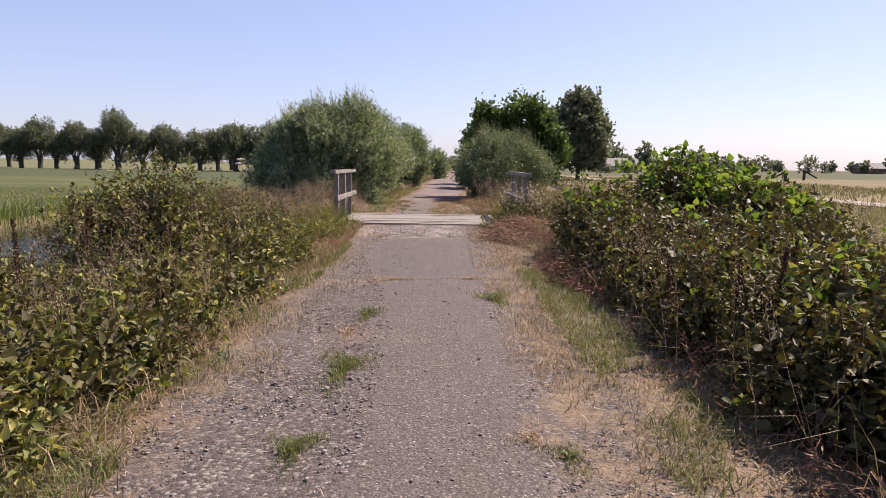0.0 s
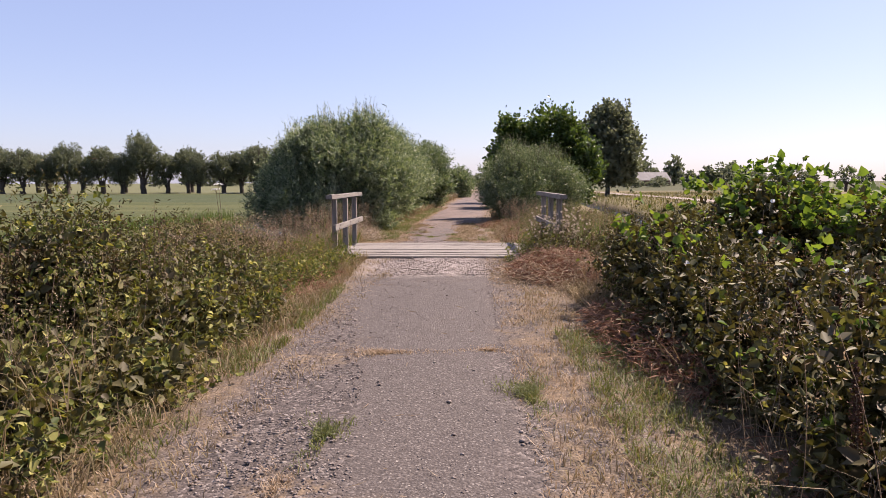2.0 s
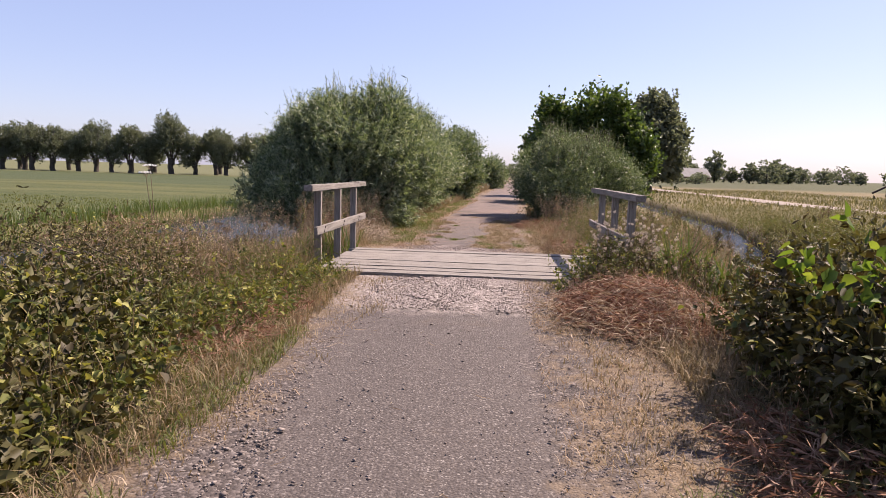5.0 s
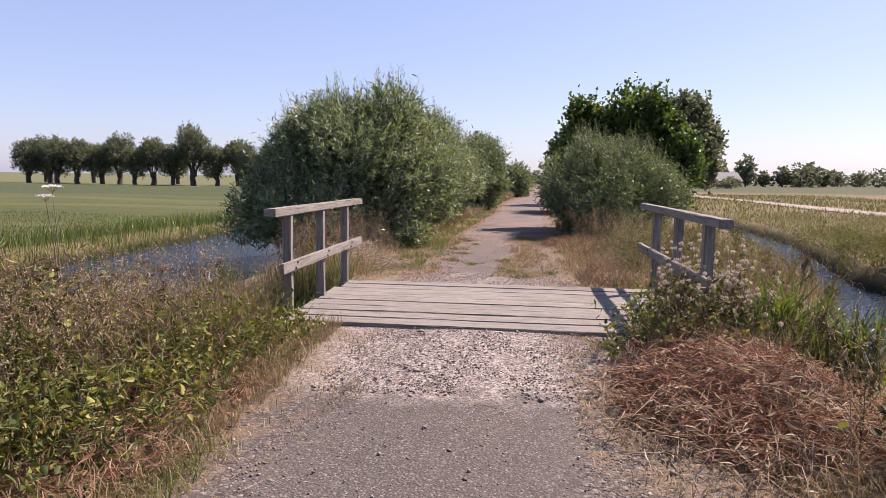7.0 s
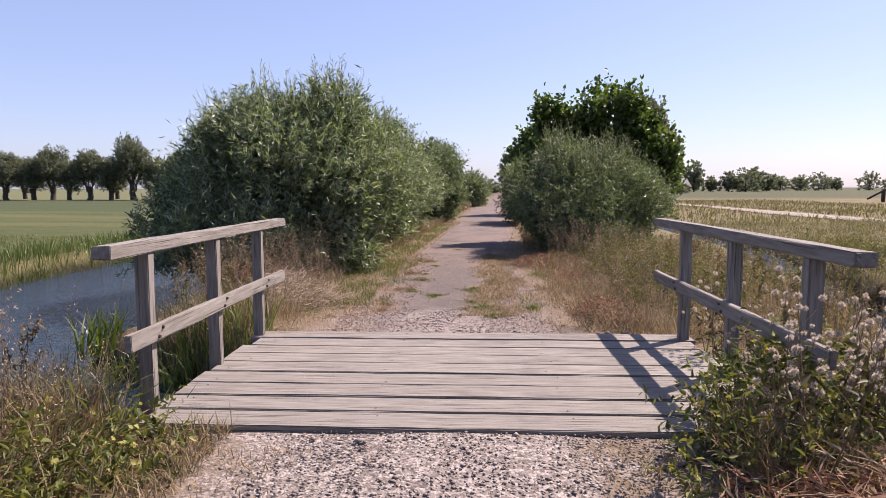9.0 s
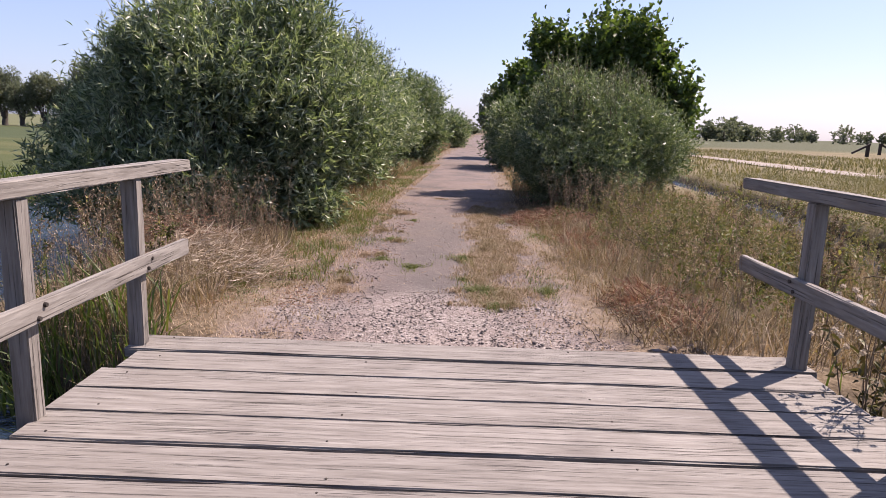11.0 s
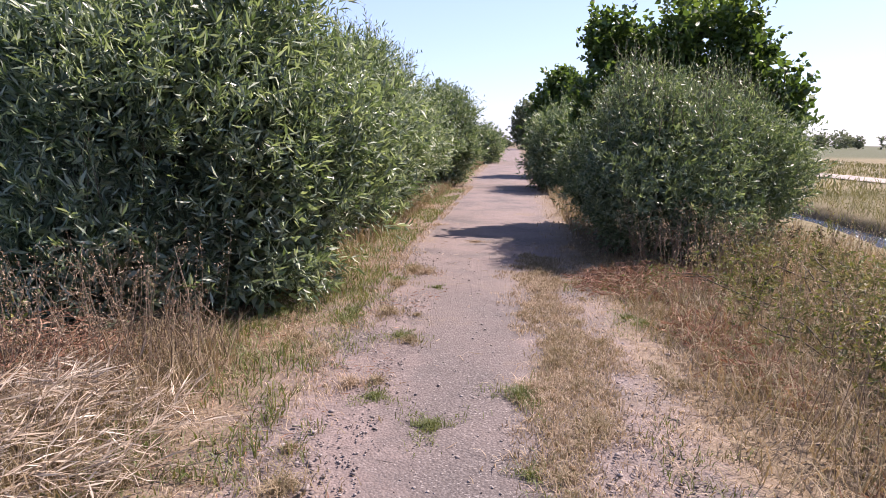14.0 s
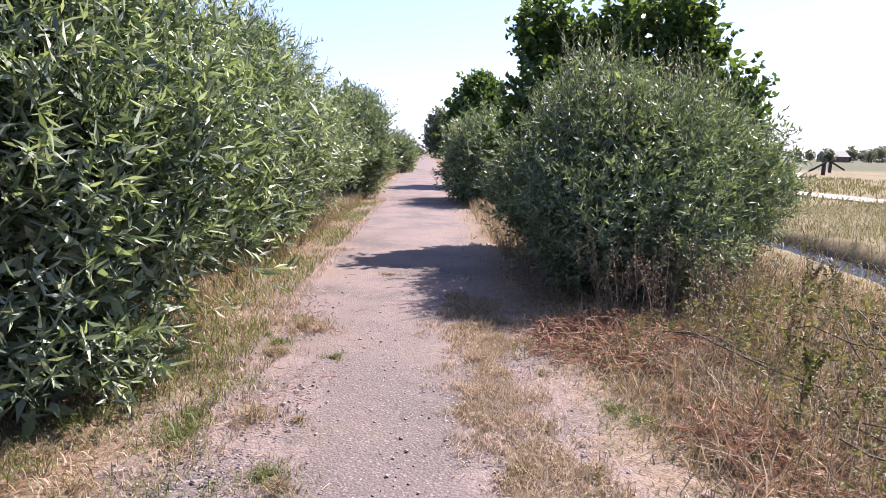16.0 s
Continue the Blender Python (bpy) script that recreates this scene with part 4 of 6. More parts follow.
def scatter(n, x0, x1, y0, y1, keep=None, rng=R, dry=0.02):
    x, y = rng.uniform(x0, x1, n), rng.uniform(y0, y1, n)
    ok = (wet(x, y) > dry) | (land(x, y) > -0.35)
    if keep is not None:
        ok &= rng.uniform(0, 1, n) < keep(x, y)
    x, y = x[ok], y[ok]
    return np.stack([x, y, surf(x, y) - 0.005], 1)


def turf(n, area, h, w, lean, keep=None, curl=0.6, dry=0.02):
    p = scatter(n, *area, keep, dry=dry)
    return blades(p, h * R.uniform(0.5, 1.3, len(p)), w * R.uniform(0.7, 1.3, len(p)), lean, curl=curl)


def side_turf(n, u0, u1, y0, y1, h, w, lean, keep=None):
    """Grass between two distances from the middle of the track."""
    y = R.uniform(y0, y1, n)
    x = road_mid(y) + R.uniform(u0, u1, n)
    ok = (R.uniform(0, 1, n) < keep(x, y)) if keep else y > -99
    p = np.stack([x, y, surf(x, y) - 0.005], 1)[ok]
    return blades(p, h * R.uniform(0.5, 1.3, len(p)), w * R.uniform(0.7, 1.3, len(p)), lean)


def seeded(p, h, mat_seed=True, spread=0.10, per=14, size=0.018, lean=0.15):
    """Flowering grass stalks with loose panicles: stems and spikelets."""
    n = len(p)
    tip = p + np.stack([R.normal(0, lean, n), R.normal(0, lean, n), np.ones(n)], 1) * np.broadcast_to(h, n)[:, None]
    ln = arcs(p, tip, R.normal(0, 0.03, (n, 3)), 5, R, 0.005)
    st = tubes(ln, 0.0028, 0.001, 3)
    t = R.uniform(0.72, 1.02, (n, per, 1))
    q = (ln[:, None, 0] * (1 - t) + ln[:, None, 4] * t + R.normal(0, spread * 0.25, (n, per, 3))).reshape(-1, 3)
    d = unit(R.normal(size=q.shape) + np.array([0, 0, 0.9]))
    return st, leaves(q, d, size * R.uniform(0.7, 1.6, len(q)), size * 0.38)


def mid_strip(y):
    """Middle of the grassy strip between the wheel tracks past the bridge."""
    return np.minimum(1.43 + 0.08 * (y - 18.9), 1.7) + 0.06 * np.sin(y * 2.1)


# short dry turf and litter along the track
def edge_keep(lo, hi, k):
    return lambda x, y: sstep(np.abs(x - road_mid(y)) + 0.5 * (fbm(x, y, 1.6, k) - 0.5), lo, hi) * (0.25 + 0.75 * fbm(x, y, 2.3, k + 1))


put("dry_turf", [
    turf(42000, (-1.0, 3.6, 0.5, 14.85), 0.055, 0.006, 0.9, edge_keep(0.95, 1.55, 0.3)),
    turf(16000, (1.9, 3.0, 4.0, 14.8), 0.05, 0.006, 1.0, lambda x, y: fbm(x, y, 1.7, 4) ** 2),
    turf(52000, (-1.5, 3.6, 17.5, 27.0), 0.05, 0.006, 1.0, edge_keep(0.6, 1.35, 2.0)),
    side_turf(14000, -2.0, -0.9, 24, 40, 0.07, 0.009, 0.9, lambda x, y: fbm(x, y, 1.6, 8)),
    turf(34000, (0.9, 2.3, 18.6, 25.5), 0.05, 0.0055, 0.9, lambda x, y: sstep(0.75 * fbm(x, y, 1.9, 6) + 0.25 * fbm(x, y, 5, 2) - 1.3 * np.abs(x - mid_strip(y)), -0.05, 0.4) * 0.8),
    side_turf(26000, -2.2, 2.2, 27, 62, 0.08, 0.013, 0.8, edge_keep(1.0, 1.6, 3.0)),
], M_STRAW, "short sun-bleached dry grass along the track", "grass")
put("verge_grass", [
    turf(26000, (1.9, 3.1, 2.0, 14.6), 0.07, 0.006, 0.9, lambda x, y: sstep(x + 0.5 * (fbm(x, y, 1.5, 3) - 0.5), 2.0, 2.4) * (0.15 + 0.85 * fbm(x, y, 2.6, 5) ** 1.5)),
    turf(26000, (-0.9, 0.6, 2.0, 14.6), 0.08, 0.006, 0.9, lambda x, y: sstep(0.35 - x + 0.7 * (fbm(x, y, 1.5, 6) - 0.5), 0.0, 0.5) * (0.15 + 0.85 * fbm(x, y, 2.4, 9) ** 1.5)),
    turf(30000, (0.9, 2.2, 18.6, 26.0), 0.055, 0.0055, 0.9, lambda x, y: sstep(0.75 * fbm(x, y, 1.9, 6) + 0.25 * fbm(x, y, 5, 2) - 1.6 * np.abs(x - mid_strip(y)), -0.02, 0.35)),
    turf(24000, (-1.7, 0.5, 18.0, 26.0), 0.06, 0.006, 0.9, lambda x, y: sstep(0.25 - x + 0.9 * (fbm(x, y, 1.7, 4) - 0.5), 0.0, 0.7) * (0.1 + 0.9 * fbm(x, y, 2.7, 1) ** 1.5)),
    turf(14000, (2.0, 3.4, 17.8, 26.0), 0.07, 0.006, 0.9, lambda x, y: sstep(x + 0.8 * (fbm(x, y, 1.4, 8) - 0.5), 2.0, 2.7) * (0.2 + 0.8 * fbm(x, y, 2.2, 3))),
], M_MIXED, "patchy olive and brown grass on the verges", "grass")
put("tall_dry_grass", [
    turf(13000, (-2.8, -0.55, 2.0, 15.0), 0.58, 0.006, 0.6, lambda x, y: sstep(-x + 0.8 * fbm(x, y, 1.2, 3), 0.9, 1.8)),
    turf(4000, (-0.9, -0.2, 2.0, 12.0), 0.2, 0.006, 0.9),
    turf(3000, (3.1, 5.2, 2.6, 14.5), 0.5, 0.005, 0.8),
    turf(5000, (-2.6, -0.8, 13.0, 15.2), 0.6, 0.006, 0.5),
    turf(9000, (-1.1, -0.15, 9.5, 14.9), 0.18, 0.006, 0.7, lambda x, y: 0.2 + 0.8 * fbm(x, y, 2, 1)),
    turf(15000, (2.3, 5.0, 17.6, 25.0), 0.30, 0.006, 0.9, lambda x, y: sstep(x + 0.5 * fbm(x, y, 2, 1), 2.5, 3.2)),
    turf(7000, (-2.4, -0.75, 17.5, 21.6), 0.32, 0.007, 0.6, lambda x, y: sstep(-x + 0.6 * fbm(x, y, 2, 9), 0.9, 1.5)),
    side_turf(12000, -3.0, -1.6, 23.5, 46, 0.34, 0.010, 0.6, lambda x, y: 0.3 + 0.7 * fbm(x, y, 1, 3)),
    side_turf(9000, -3.4, -1.7, 44, 95, 0.55, 0.022, 0.5),
    side_turf(7000, 1.55, 2.9, 28, 48, 0.40, 0.012, 0.6, lambda x, y: 0.3 + 0.7 * fbm(x, y, 1, 5)),
    side_turf(5000, 1.7, 3.4, 46, 95, 0.5, 0.022, 0.5),
    turf(9000, (4.2, 7.0, 17.0, 30.0), 0.5, 0.008, 0.6),
    turf(2600, (2.6, 3.7, 14.0, 15.3), 0.4, 0.006, 0.6),
    turf(5000, (2.9, 3.4, 9.5, 12.5), 0.16, 0.006, 0.8),
], M_MIXED, "knee-high summer grass, half dry", "grass")
put("green_verge_grass", [
    turf(9000, (2.4, 2.95, 1.5, 9.6), 0.10, 0.006, 0.9, lambda x, y: sstep(fbm(x, y, 1.4, 2), 0.25, 0.6)),
    turf(16000, (-0.8, -0.02, 1.0, 12.5), 0.11, 0.007, 0.8, lambda x, y: sstep(fbm(x, y, 1.5, 7) + 0.3 * (-0.3 - x), 0.3, 0.65)),
    side_turf(16000, -2.1, -1.05, 19.5, 38.0, 0.11, 0.008, 0.7, lambda x, y: sstep(fbm(x, y, 1.1, 5), 0.2, 0.6)),
    turf(15000, (-1.7, 0.15, 18.6, 25.0), 0.06, 0.006, 0.9, lambda x, y: sstep(fbm(x, y, 2.3, 11) + 0.25 * (-0.5 - x), 0.42, 0.68)),
    turf(2600, (1.9, 2.7, 19.5, 25.0), 0.07, 0.006, 0.8, lambda x, y: sstep(fbm(x, y, 1.9, 3), 0.55, 0.8)),
], M_GREEN, "short green grass along the verge", "grass")


def tuft(x, y, rx, ry, n, h, mat, label):
    rx, ry, n, h = rx * 1.35, ry * 1.3, int(n * 1.8), h * 0.75
    a, r = R.uniform(0, 6.28, n), np.abs(R.normal(0, 0.55, n))
    r = r * (0.7 + 0.5 * np.sin(a * 3 + x * 9))
    p = np.stack([np.cos(a) * r * rx, np.sin(a) * r * ry, np.zeros(n)], 1)
    p[:, 2] = surf(p[:, 0] + x, p[:, 1] + y) - 0.004 - float(surf(np.array(x), np.array(y)))
    v, b = blades(p, h * R.uniform(0.3, 1.2, n), 0.005, 1.0)
    ob = tagged(solid("grass_tuft", mesh_np("grass_tuft", v, b), mat), label, "grass tuft", "grass tufts in the track", "stuff")
    ob.location = (x, y, float(surf(np.array(x), np.array(y))))


GT, DT = "small tuft of green grass in the gravel", "tuft of dry grass in the gravel"
for x, y, rx, ry, n, h in ((0.76, 5.5, 0.15, 0.38, 900, 0.07), (0.76, 7.05, 0.11, 0.30, 500, 0.06), (0.70, 4.25, 0.13, 0.22, 420, 0.06), (1.98, 7.8, 0.14, 0.36, 800, 0.08), (2.0, 4.2, 0.12, 0.2, 200, 0.05),
                           (2.74, 8.85, 0.13, 0.22, 420, 0.14), (0.35, 21.9, 0.22, 0.25, 420, 0.05), (0.35, 20.6, 0.16, 0.2, 300, 0.05), (0.72, 20.2, 0.16, 0.22, 420, 0.06), (0.52, 23.7, 0.1, 0.1, 160, 0.05),
                           (2.35, 22.7, 0.2, 0.25, 420, 0.07), (2.9, 22.8, 0.2, 0.3, 420, 0.09), (-0.2, 22.4, 0.3, 0.5, 700, 0.06)):
    tuft(x, y, rx, ry, n, h, M_GREEN, GT)
for x, y, rx, ry, n, h in ((0.85, 8.8, 0.35, 0.14, 700, 0.05), (1.75, 8.9, 0.3, 0.12, 300, 0.04), (1.85, 4.4, 0.12, 0.2, 260, 0.05), (0.66, 6.4, 0.1, 0.4, 260, 0.04), (0.65, 3.4, 0.2, 0.4, 420, 0.05),
                           (0.9, 27.0, 0.3, 0.15, 300, 0.05), (0.14, 29.1, 0.25, 0.2, 300, 0.06), (1.55, 21.0, 0.25, 0.4, 600, 0.06), (1.5, 23.0, 0.2, 0.35, 420, 0.06), (1.75, 19.2, 0.18, 0.25, 260, 0.06)):
    tuft(x, y, rx, ry, n, h, M_STRAW, DT)

TR = np.random.default_rng(77)
for i in range(110):
    y = TR.uniform(18.6, 25.5)
    if i % 5 < 2:
        x = float(mid_strip(y)) + TR.normal(0, 0.13)
    elif i % 5 == 2:
        x = TR.uniform(2.0, 2.9)
    else:
        x = TR.uniform(-1.3, 0.45)
    s = TR.uniform(0.6, 1.3)
    tuft(x, y, 0.13 * s, 0.2 * s, int(210 * s * s), 0.085 * s, M_GREEN if i % 7 == 3 else (M_MIXED if i % 3 else M_STRAW), GT if i % 7 == 3 else DT)
n = 9000
bx, by = TR.uniform(-1.8, 0.6, n), TR.uniform(18.4, 25.0, n)
ok = TR.uniform(0, 1, n) < sstep(0.7 * fbm(bx, by, 2.0, 4) - 0.35 * bx, 0.2, 0.7)
bp = np.stack([bx, by, surf(bx, by) + 0.006], 1)[ok]
ba = TR.uniform(0, 6.28, len(bp))
bd = unit(np.stack([np.cos(ba), np.sin(ba), TR.uniform(-0.02, 0.25, len(bp))], 1))
put("dead_grass_litter", [leaves(bp, bd, TR.uniform(0.02, 0.09, len(bp)), 0.006, 0.3)], M_RUST, "brown dead grass litter on the verge", "dead grass")

# straw litter and loose stones on the track
n = 4200
lx, ly = R.uniform(-0.5, 3.0, n), np.concatenate([R.uniform(1.5, 14.8, n // 2), R.uniform(17.6, 27, n - n // 2)])
ok = R.uniform(0, 1, n) < 0.10 + 0.9 * sstep(np.abs(lx - road_mid(ly)), 0.5, 1.4)
lp = np.stack([lx, ly, surf(lx, ly) + 0.008], 1)[ok]
la = R.uniform(0, 6.28, len(lp))
ld = unit(np.stack([np.cos(la), np.sin(la), R.uniform(-0.02, 0.12, len(lp))], 1))
put("straw_litter", [leaves(lp, ld, R.uniform(0.03, 0.16, len(lp)), 0.005, 0.3)], M_STRAW, "loose dry straw scattered over the track", "straw")


def stones_at(x, y, size):
    n = len(x)
    base = np.array([[1, 0, 0], [0, 1, 0], [-1, 0, 0], [0, -1, 0], [0, 0, 0.8], [0, 0, -0.8]], float)
    v = base[None] * R.uniform(0.6, 1.25, (n, 6, 1)) + R.normal(0, 0.12, (n, 6, 3))
    a = R.uniform(0, 6.28, n)
    c, s = np.cos(a)[:, None], np.sin(a)[:, None]
    v = np.stack([v[..., 0] * c - v[..., 1] * s, v[..., 0] * s + v[..., 1] * c, v[..., 2] * 0.65], -1)
    v = v * size[:, None, None] + np.stack([x, y, surf(x, y) + size * 0.25], 1)[:, None]
    f = np.array([[0, 1, 4], [1, 2, 4], [2, 3, 4], [3, 0, 4], [1, 0, 5], [2, 1, 5], [3, 2, 5], [0, 3, 5]])
    return v.reshape(-1, 3), [(np.arange(n)[:, None, None] * 6 + f[None]).reshape(-1, 3)]


n = 110000
gx_, gy_ = R.uniform(-0.25, 2.9, n), np.concatenate([R.uniform(2.2, 14.9, n * 2 // 3), R.uniform(17.45, 26, n - n * 2 // 3)])
lo = np.where(gy_ < 15, 1.02 - 0.78 * sstep(gy_, 6, 12), 0.45)
strip_ = (gx_ > lo) & (gx_ < 1.86 - 0.4 * (gy_ > 15))
headz = ((gy_ > 13.2) & (gy_ < 19.2))
ok = R.uniform(0, 1, n) < np.where(headz, 0.9, np.where(strip_, 0.06, 0.55 * sstep(fbm(gx_, gy_, 1.3, 2), 0.2, 0.6)))
gx_, gy_ = gx_[ok], gy_[ok]
put("loose_gravel", [stones_at(gx_, gy_, np.where(gy_ > 13, 0.0072, np.where(gx_ < 1.0, 0.0072, 0.0055)) * np.exp(R.normal(0, 0.4, len(gx_))))], M_STONE, "loose grey gravel stones on the track", "gravel")
for x, y, s in ((1.70, 13.2, 0.035), (1.60, 13.15, 0.02), (2.35, 12.25, 0.03), (0.9, 11.6, 0.018), (2.62, 17.62, 0.05), (2.5, 17.58, 0.04), (1.3, 12.1, 0.015)):
    v, b = stones_at(np.array([0.0]), np.array([0.0]), np.array([s]))
    v[:, 2] -= float(surf(np.array(0.0), np.array(0.0)))
    ob = tagged(solid("stone", mesh_np("stone", v, b), M_STONE), "single grey stone lying on the track", "stone", "single stones")
    ob.location = (x, y, float(surf(np.array(x), np.array(y))))


# ---- thickets ----
def thicket(name, at, lobes, mats, label, seed, stems=60, dense=1):
    """A bramble thicket: stems and one mesh for each kind of foliage in it. mats: name, material, twigs, per, leaf length, width, lowest, highest."""
    rng = np.random.default_rng(seed)
    lob = [(a - at[0], b - at[1], c, d, e, f) for a, b, c, d, e, f in lobes]
    root = thing(name, (at[0], at[1], float(land(at[0], at[1]))), label, "thicket")
    z0 = root.location.z
    part("branchwork", mesh_np("branchwork", *bush_stems((0, 0), lob, stems // 2, rng, 0.008)), M_TWIG, root)
    area = sum(d * e + d * f + e * f for _, _, _, d, e, f in lob)
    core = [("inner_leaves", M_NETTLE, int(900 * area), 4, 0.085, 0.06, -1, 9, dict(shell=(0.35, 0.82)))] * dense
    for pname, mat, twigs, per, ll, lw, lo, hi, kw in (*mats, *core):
        v, b = crown(lob, twigs, per, 0.16, ll, lw, rng=rng, leaf="broad", **{**dict(rise=0.5, droop=0.35, shell=(0.66, 1.2), floor_=0.03, kn=5.5, lumpy=0.13), **kw})
        k = v.reshape(-1, 6, 3)
        sel = (k[:, 0, 2] > lo + rng.normal(0, 0.12, len(k))) & (k[:, 0, 2] < hi + rng.normal(0, 0.12, len(k)))
        m = int(sel.sum())
        i = np.arange(m)[:, None] * 6
        part(pname, mesh_np(pname, k[sel].reshape(-1, 3), [np.concatenate([i + np.array([0, 1, 2, 3]), i + np.array([0, 3, 4, 5])])]), mat, root)
    return root


BIND = ("bindweed_leaves", M_BINDWEED, 2600, 7, 0.085, 0.072, 1.0, 9, {})
NETT = ("nettle_leaves", M_NETTLE, 5200, 9, 0.055, 0.024, -1, 1.25, {})
BRAM = ("bramble_leaves", M_BRAMBLE, 450, 7, 0.05, 0.036, -1, 0.8, {})
thicket("bindweed_thicket", (4.7, 10.0), [(4.65, 10.4, 0.78, 0.7, 0.8, 0.72), (5.4, 10.8, 0.75, 0.8, 1.0, 0.66), (4.1, 9.5, 0.45, 0.6, 0.9, 0.5), (5.2, 9.3, 0.62, 0.7, 0.8, 0.62), (6.2, 10.3, 0.5, 0.8, 1.0, 0.5), (4.4, 8.3, 0.4, 0.75, 0.8, 0.5), (3.65, 10.2, 0.45, 0.5, 0.8, 0.55), (3.5, 9.0, 0.32, 0.48, 0.8, 0.45)],
        [BIND, NETT, BRAM], "tall thicket of nettles overgrown with bright green bindweed", 71, 110)
thicket("bramble_thicket", (4.3, 4.6), [(4.35, 5.5, 0.36, 1.0, 1.0, 0.5), (4.5, 3.9, 0.4, 0.95, 1.0, 0.58), (3.8, 4.6, 0.24, 0.6, 1.3, 0.38), (5.2, 5.4, 0.3, 0.9, 1.4, 0.45), (3.75, 6.6, 0.3, 0.55, 0.9, 0.42), (4.5, 7.2, 0.4, 0.8, 0.9, 0.52), (3.5, 7.8, 0.22, 0.45, 0.8, 0.38), (3.45, 6.2, 0.18, 0.42, 0.9, 0.32), (3.5, 4.6, 0.18, 0.42, 1.0, 0.3)],
        [("bindweed_leaves", M_BINDWEED, 110, 6, 0.07, 0.058, 0.6, 9, {}), NETT, ("bramble_leaves", M_BRAMBLE, 1200, 7, 0.055, 0.04, -1, 1.1, {})], "dark bramble thicket with dead stems at its foot", 72, 80)
thicket("nettle_thicket", (4.2, 11.6), [(3.9, 11.0, 0.4, 0.75, 0.9, 0.62), (4.6, 11.6, 0.42, 0.85, 0.8, 0.6), (5.4, 11.2, 0.42, 1.0, 1.3, 0.62), (3.9, 11.9, 0.25, 0.5, 0.5, 0.4)],
        [("nettle_leaves", M_NETTLE, 3600, 8, 0.05, 0.022, -1, 9, {}), ("bramble_leaves", M_BRAMBLE, 1000, 6, 0.06, 0.045, -1, 0.6, {})], "brownish green nettle thicket at the ditch", 73, 70)
thicket("bramble_thicket", (-1.7, 5.0), [(-1.4, 4.6, 0.16, 0.85, 1.6, 0.34), (-2.3, 5.9, 0.14, 0.8, 1.1, 0.36), (-1.3, 7.0, 0.1, 0.7, 0.8, 0.28), (-2.0, 3.2, 0.12, 0.9, 1.0, 0.3), (-3.2, 4.6, 0.15, 1.0, 1.6, 0.32), (-0.75, 5.4, 0.02, 0.55, 1.5, 0.26), (-0.75, 3.2, 0.02, 0.62, 1.2, 0.26), (-0.7, 7.6, 0.02, 0.48, 1.2, 0.22)],
        [("bramble_leaves", M_BRAMBLE, 4300, 7, 0.058, 0.040, -1, 9, {}), ("weed_leaves", M_GREEN, 2600, 7, 0.075, 0.010, -1, 9, {}), ("nettle_leaves", M_NETTLE, 3600, 8, 0.05, 0.018, -1, 9, {})], "low sprawling bramble thicket on the bank", 74, 60)
thicket("bramble_thicket", (-1.5, 9.6), [(-1.2, 9.2, 0.16, 0.75, 1.3, 0.36), (-2.0, 8.9, 0.5, 0.7, 0.9, 0.7), (-1.5, 10.9, 0.2, 0.8, 1.2, 0.4), (-2.3, 10.2, 0.3, 0.6, 0.9, 0.5), (-3.2, 7.6, 0.02, 0.6, 0.9, 0.24), (-0.75, 9.8, 0.0, 0.45, 1.3, 0.2)],
        [("bramble_leaves", M_BRAMBLE, 2500, 7, 0.056, 0.040, -1, 9, {}), ("weed_leaves", M_GREEN, 1800, 7, 0.075, 0.010, -1, 9, {}), ("nettle_leaves", M_NETTLE, 3200, 8, 0.04, 0.018, 0.1, 9, {})], "bramble and nettle thicket above the pond", 75, 60)
thicket("bramble_thicket", (-1.6, 13.3), [(-1.5, 12.9, 0.14, 0.8, 1.0, 0.36), (-2.4, 13.4, 0.2, 0.9, 1.0, 0.48), (-1.1, 14.1, 0.06, 0.55, 0.6, 0.24), (-3.0, 12.4, 0.1, 0.7, 1.0, 0.34), (-0.75, 13.9, 0.04, 0.4, 0.6, 0.17)],
        [("bramble_leaves", M_BRAMBLE, 1300, 7, 0.052, 0.036, -1, 9, {}), ("weed_leaves", M_MIXED, 3000, 7, 0.10, 0.010, -1, 9, {}), ("grass_leaves", M_GREEN, 1800, 7, 0.10, 0.010, -1, 9, {})], "yellowing brambles and dry grass before the bridge", 76, 50, 0)
thicket("bramble_thicket", (4.3, 0.0), [(4.3, 0.8, 0.35, 0.9, 1.2, 0.5), (4.4, -1.4, 0.35, 0.9, 1.3, 0.5), (-1.9 + 6.0, 2.2, 0.3, 0.7, 0.8, 0.4)],
        [("bramble_leaves", M_BRAMBLE, 900, 6, 0.05, 0.034, -1, 9, {})], "bramble thicket further back along the verge", 66, 30)
thicket("bramble_thicket", (-1.8, 0.4), [(-1.7, 1.2, 0.2, 0.9, 1.2, 0.35), (-1.9, -1.4, 0.2, 0.9, 1.4, 0.35)],
        [("bramble_leaves", M_BRAMBLE, 900, 6, 0.05, 0.034, -1, 9, {})], "low bramble thicket further back along the bank", 67, 30)
thicket("weed_thicket", (3.1, 14.9), [(3.0, 14.7, 0.2, 0.5, 0.55, 0.36), (2.6, 14.3, 0.1, 0.4, 0.4, 0.22), (3.5, 15.1, 0.25, 0.5, 0.6, 0.42)],
        [("bramble_leaves", M_BRAMBLE, 500, 6, 0.045, 0.03, -1, 9, {}), ("weed_leaves", M_GREEN, 800, 7, 0.055, 0.016, -1, 9, {})], "low green weeds at the foot of the railing", 77, 24, 0)
